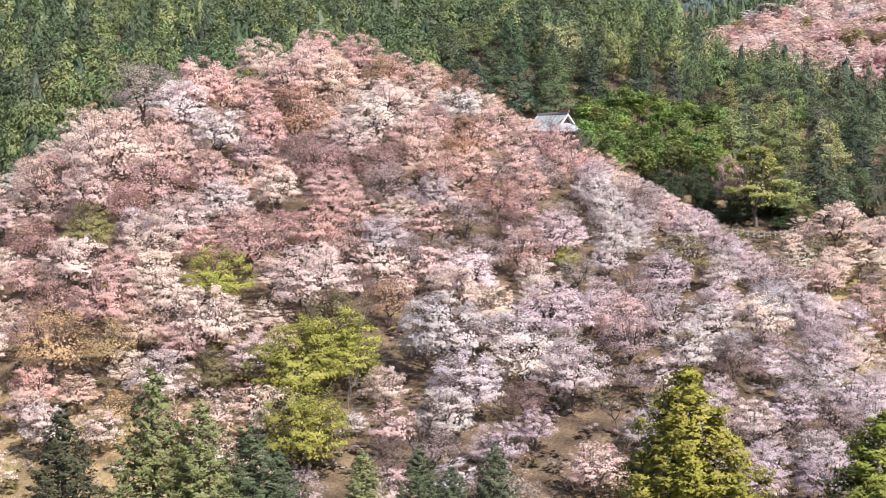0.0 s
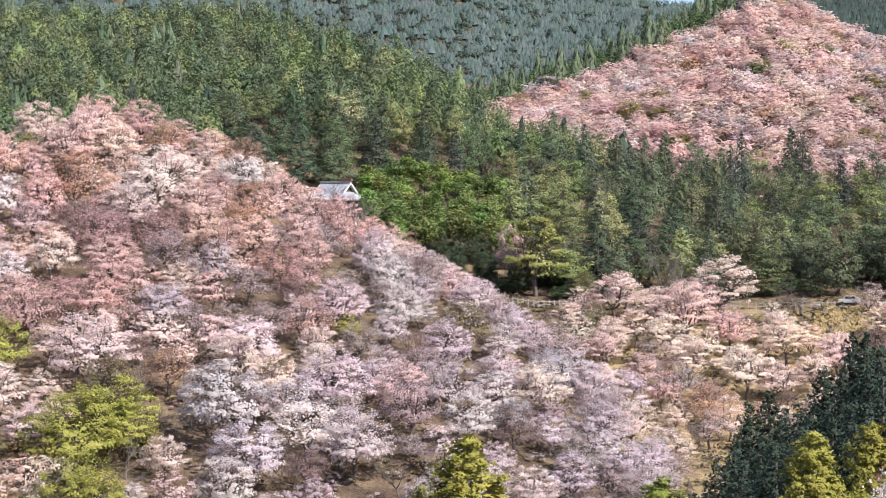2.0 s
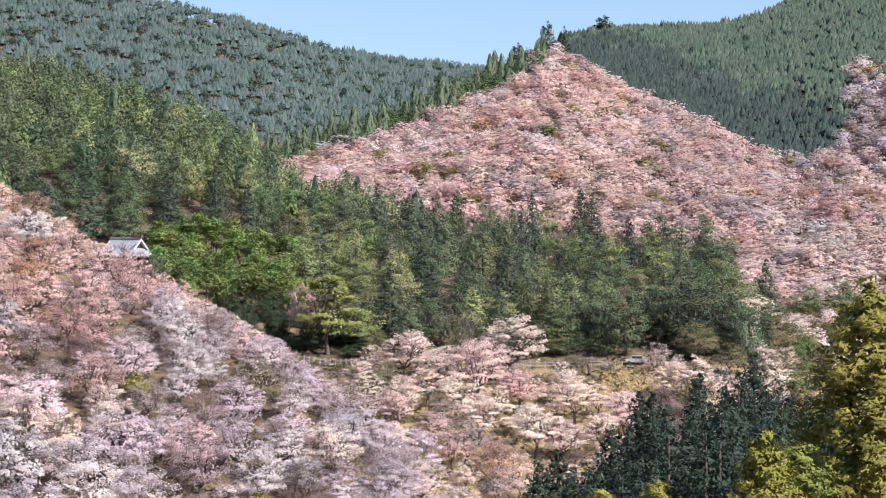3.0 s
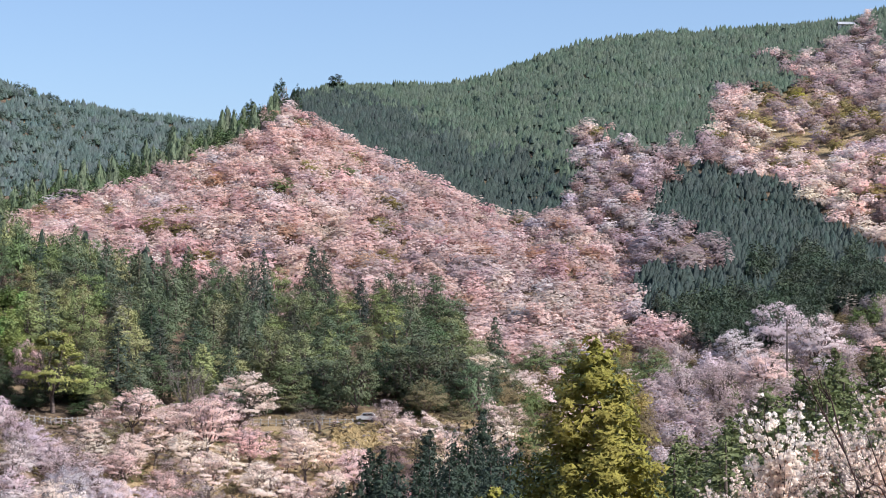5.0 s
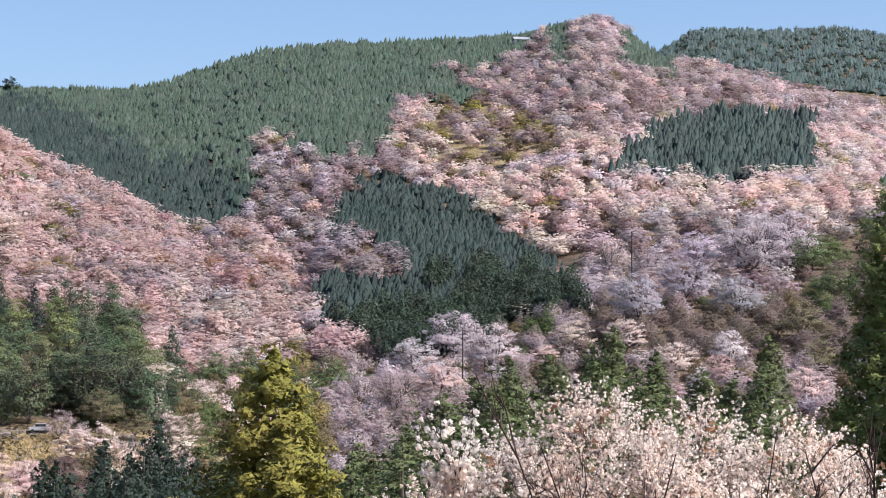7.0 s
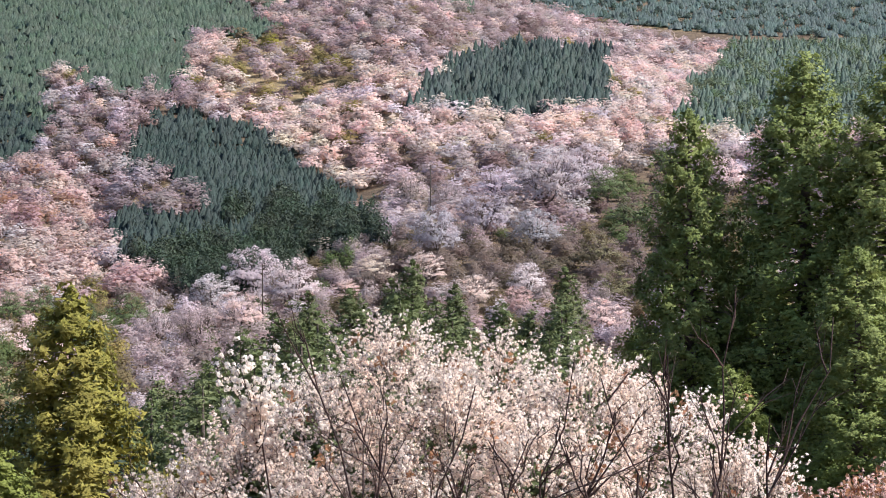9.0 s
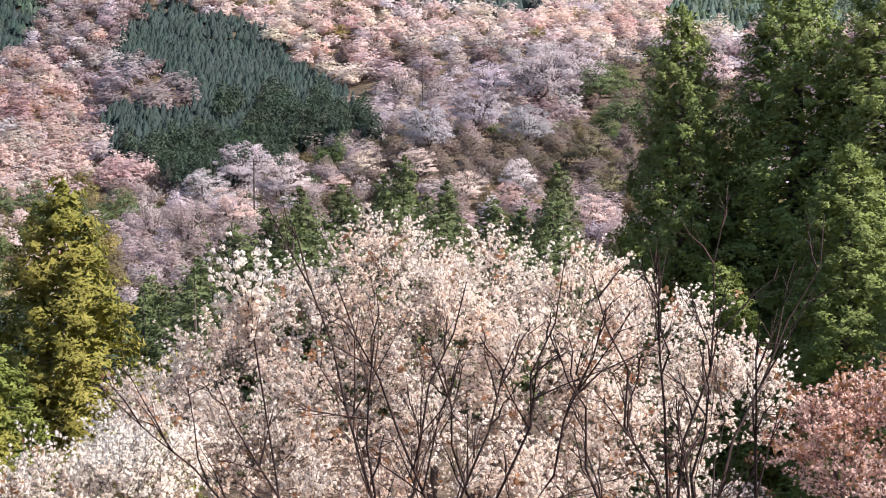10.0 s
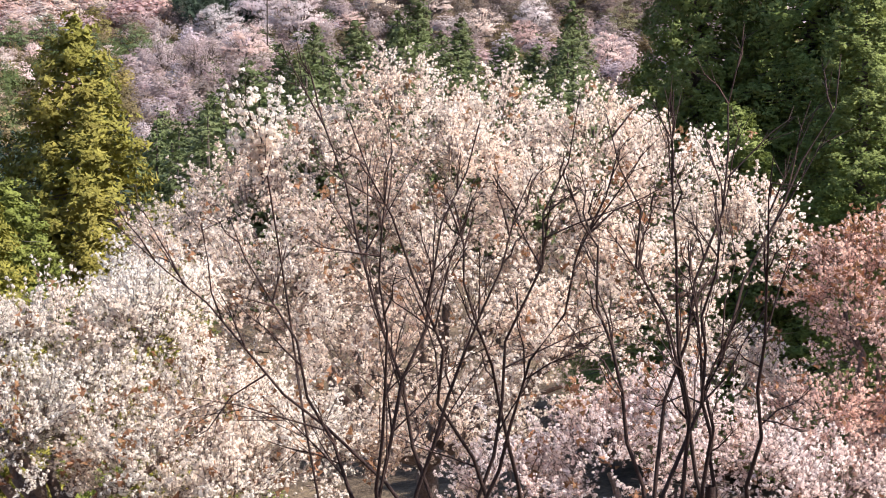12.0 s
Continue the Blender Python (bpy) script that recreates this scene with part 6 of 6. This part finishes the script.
def slab(name, quad, thick, mat, parent, label=""):
    """A roof slope: a four-cornered plate of some thickness."""
    q = [Vector(v) for v in quad]
    n = (q[1] - q[0]).cross(q[3] - q[0]).normalized()
    n = n if n.z > 0 else -n
    v = [tuple(a) for a in q] + [tuple(a - n * thick) for a in q]
    return solid(name, v, [(0, 1, 2, 3), (7, 6, 5, 4), (0, 4, 5, 1), (1, 5, 6, 2), (2, 6, 7, 3), (3, 7, 4, 0)], mat, parent, label)


def hall(az, r, eaves, turn):
    p = spot(az, r)
    p.z = r * math.tan(radians(1.66)) - 0.92 * (eaves + 3.4)
    base = new("temple_hall")
    base.matrix_world = stand(p, radians(turn), 0.92)
    L, W, H = 5.2, 4.0, eaves
    for name, b in (("wall", (-L, L, -W, -W + 0.25)), ("wall", (-L, L, W - 0.25, W)), ("wall", (-L, -L + 0.25, -W + 0.25, W - 0.25)), ("wall", (L - 0.25, L, -W + 0.25, W - 0.25))):
        block(name, *b, -3.5, H, TIMBER, base)
    for x in (-L - 0.03, -1.7, 1.7, L - 0.2):
        for y in (-W - 0.06, W - 0.14):
            block("post", x, x + 0.22, y, y + 0.2, -3.5, H, TIMBER, base, "dark timber post")
    o, rz, gx = 1.5, H + 3.4, L * 0.62
    # skirt roof below, gabled roof above
    s = H + 1.5
    slab("roof_slope", [(-L - o, -W - o, H - 0.3), (L + o, -W - o, H - 0.3), (gx, -W * 0.5, s), (-gx, -W * 0.5, s)], 0.22, ROOF, base)
    slab("roof_slope", [(-L - o, W + o, H - 0.3), (L + o, W + o, H - 0.3), (gx, W * 0.5, s), (-gx, W * 0.5, s)], 0.22, ROOF, base)
    slab("roof_slope", [(L + o, -W - o, H - 0.3), (L + o, W + o, H - 0.3), (gx, W * 0.5, s), (gx, -W * 0.5, s)], 0.22, ROOF, base)
    slab("roof_slope", [(-L - o, -W - o, H - 0.3), (-L - o, W + o, H - 0.3), (-gx, W * 0.5, s), (-gx, -W * 0.5, s)], 0.22, ROOF, base)
    e = gx + 0.7
    slab("roof_slope", [(-e, -W * 0.62, s - 0.25), (e, -W * 0.62, s - 0.25), (e, 0, rz), (-e, 0, rz)], 0.2, ROOF, base)
    slab("roof_slope", [(-e, W * 0.62, s - 0.25), (e, W * 0.62, s - 0.25), (e, 0, rz), (-e, 0, rz)], 0.2, ROOF, base)
    for x in (gx - 0.1, -gx + 0.1):
        solid("gable", [(x, -W * 0.5, s - 0.1), (x, W * 0.5, s - 0.1), (x, 0, rz - 0.2), (x + 0.12, -W * 0.5, s - 0.1), (x + 0.12, W * 0.5, s - 0.1), (x + 0.12, 0, rz - 0.2)],
              [(0, 1, 2), (3, 5, 4), (0, 3, 4, 1), (1, 4, 5, 2), (2, 5, 3, 0)], TIMBER, base, "dark timber gable")
    for x in (e - 0.02, -e - 0.12):
        for y in (-1, 1):
            slab("bargeboard", [(x, y * W * 0.64, s - 0.22), (x + 0.14, y * W * 0.64, s - 0.22), (x + 0.14, 0, rz + 0.06), (x, 0, rz + 0.06)], 0.32, PLASTER, base, "pale bargeboard")
    block("ridge", -e - 0.1, e + 0.1, -0.28, 0.28, rz - 0.05, rz + 0.38, ROOF, base)
    block("ridge_cap", e - 2.0, e + 0.3, -0.34, 0.34, rz + 0.3, rz + 0.85, RUST, base, "dark red ridge ornament")
    return tagged(base, "temple hall with pale grey hipped and gabled roof", "building")


hall(-24.75, 374, 3.6, -12)
for az, top, w in ((-25.5, 1.1, 8), (-24.9, 0.8, 8), (-24.3, 0.65, 8), (-23.7, 0.7, 7), (-23.1, 0.5, 7), (-22.5, -0.1, 7)):
    r = 345 if az > -24 else 352
    broad_tree(az, r, w, "P" if w > 7 else "W", "trees below the hall", r * math.tan(radians(top)) - land(az, r))


def hut(az, r, turn):
    p = spot(az, r)
    base = new("hut")
    base.matrix_world = stand(p, radians(turn), 1.0)
    block("wall", -4, 4, -2, 2, -1, 4.6, PLASTER, base)
    for y in (-1, 1):
        slab("roof_slope", [(-4.8, y * 2.8, 4.2), (4.8, y * 2.8, 4.2), (4.8, 0, 6.0), (-4.8, 0, 6.0)], 0.2, ROOF, base, "weathered grey roof slope")
    for x in (-2.8, -0.6, 1.6):
        block("window", x, x + 1.3, -2.06, -1.98, 2.6, 3.8, TIMBER, base, "dark window")
    return tagged(base, "small ridge-top rest house with weathered grey roof", "building")


hut(4.95, 1065, 8)


def fence(az0, az1, r, n):
    base = new("fence")
    base.matrix_world = stand(spot((az0 + az1) / 2, r), 0.0, 1.0)
    o = base.matrix_world.translation
    pts = [spot(az0 + (az1 - az0) * i / (n - 1), r) - o for i in range(n)]
    for q in pts:
        block("post", q.x - 0.08, q.x + 0.08, q.y - 0.08, q.y + 0.08, q.z - 0.4, q.z + 1.25, CONCRETE, base)
    for hgt in (0.45, 1.0):
        rail = Soup()
        tube(rail, [(q.x, q.y - 0.1, q.z + hgt) for q in pts], [0.05] * n, 6)
        part("rail", rail.mesh("fence_rail", CONCRETE), base)
    return tagged(base, "pale grey post and rail fence along the terrace road", "fence")


fence(-19.4, -17.2, 327, 15)
fence(-12.8, -9.8, 326, 14)


def utility_pole(az, r, top):
    p = spot(az, r)
    h = r * math.tan(radians(top)) - p.z
    base = new("utility_pole")
    base.matrix_world = stand(p, 0.3, 1.0)
    s = Soup()
    tube(s, [(0, 0, -0.5), (0, 0, h)], [0.20, 0.13], 10)
    part("shaft", s.mesh("pole_shaft", TIMBER), base)
    for z in (h - 0.5, h - 1.3):
        block("crossarm", -0.9, 0.9, -0.07, 0.07, z, z + 0.14, TIMBER, base)
        for x in (-0.75, 0.0, 0.75):
            k = Soup()
            tube(k, [(x, 0, z + 0.14), (x, 0, z + 0.4)], [0.06, 0.05], 6)
            part("insulator", k.mesh("insulator", PLASTER), base, "white insulator")
    return tagged(base, "dark utility pole with crossarms and insulators", "utility pole")


utility_pole(3.2, 395, 1.15)
utility_pole(8.3, 470, 4.1)


def pylon(az, r, h):
    base = new("pylon")
    base.matrix_world = stand(spot(az, r), 0.4, 1.0)
    w0, w1 = 1.6, 0.35
    corner = [(-1, -1), (1, -1), (1, 1), (-1, 1)]
    for x, y in corner:
        s = Soup()
        tube(s, [(x * w0, y * w0, -1), (x * w1, y * w1, h)], [0.11, 0.07], 4)
        part("leg", s.mesh("pylon_leg", CONCRETE), base)
    for i in range(8):
        z0, z1 = h * i / 8, h * (i + 1) / 8
        a, b = w0 + (w1 - w0) * i / 8, w0 + (w1 - w0) * (i + 1) / 8
        s = Soup()
        for (x0, y0), (x1, y1) in zip(corner, corner[1:] + corner[:1]):
            tube(s, [(x0 * a, y0 * a, z0), (x1 * b, y1 * b, z1)], [0.05, 0.05], 3)
        part("brace", s.mesh("pylon_brace", CONCRETE), base)
    for z in (h * 0.8, h * 0.93):
        block("crossarm", -2.4, 2.4, -0.08, 0.08, z, z + 0.15, CONCRETE, base)
    return tagged(base, "grey lattice power pylon on the summit", "pylon")


pylon(-11.95, 830, 21)


# ---- the bank and the parked car on the terrace ----
STRAW = surface("straw_bank", (0.26, 0.19, 0.08), (0.42, 0.31, 0.15), 0.9, 0.95, 0.6)
CAR_PAINT = surface("white_car_paint", (0.45, 0.45, 0.45), (0.52, 0.52, 0.52), 0.5, 0.3, 0.05)
RUBBER = surface("tyre_rubber", (0.02, 0.02, 0.02), (0.04, 0.04, 0.04), 3.0, 0.8, 0.2)
DARK_GLASS = surface("car_window_glass", (0.02, 0.025, 0.03), (0.03, 0.035, 0.04), 1.0, 0.1, 0.0)


def grass_bank(az0, az1, r0, r1):
    """A strip of dry golden grass with ragged tufts, laid on the slope."""
    brng = np.random.default_rng(911)
    straw = Soup()
    for _ in range(1500):
        az, d = brng.uniform(az0, az1), brng.uniform(r0, r1)
        c = np.array(spot(az, d)) + np.array([0, 0, brng.uniform(0.05, 0.4)]) + brng.normal(size=(4, 3)) * 0.2
        straw.tris(petals(brng, c, 0.5, 0.3, 1.8, np.tile([0, 0, -1.0], (4, 1)), np.tile([0.2, -0.5, 0.8], (4, 1)), True))
    ob = new("grass_bank", straw.mesh("grass_bank", STRAW))
    return tagged(ob, "golden dry grass bank below the terrace road", "grass", kind="stuff")


grass_bank(-10.4, -8.9, line_r(I_TERRACE, -9.6) - 22, line_r(I_TERRACE, -9.6) - 5)


def parked_car(az, r, el, turn):
    base = new("parked_car")
    base.matrix_world = stand(spot(az, r, r * math.tan(radians(el))), radians(turn), 1.0)
    prof = [(-1.7, 0.35), (-1.75, 0.85), (-1.0, 0.98), (-0.55, 1.5), (1.1, 1.55), (1.65, 1.0), (1.7, 0.35)]
    m = len(prof)
    v = [(x, -0.72, z) for x, z in prof] + [(x, 0.72, z) for x, z in prof]
    solid("body", v, [tuple(range(m)), tuple(range(2 * m - 1, m - 1, -1))] + [(i, (i + 1) % m, m + (i + 1) % m, m + i) for i in range(m)], CAR_PAINT, base, "white painted body", 0.05)
    for y in (-0.74, 0.73):
        block("side_window", -0.6, 1.15, y, y + 0.012, 1.05, 1.42, DARK_GLASS, base, "dark side window", 0.0)
    for x in (-1.08, 1.1):
        for y in (-0.76, 0.58):
            bm = bmesh.new()
            bmesh.ops.create_cone(bm, cap_ends=True, segments=16, radius1=0.29, radius2=0.29, depth=0.18, matrix=Matrix.Translation((x, y + 0.09, 0.29)) @ pose(0, 0, 0, 90, 0, 0))
            me = bpy.data.meshes.new("wheel")
            bm.to_mesh(me)
            bm.free()
            me.materials.append(RUBBER)
            part("wheel", me, base, "black wheel")
    return tagged(base, "small white car parked on the terrace road", "car")


CAR_R = line_r(I_TERRACE, -9.4) - 2
parked_car(-9.4, CAR_R, el_of(-9.4, CAR_R), 8)
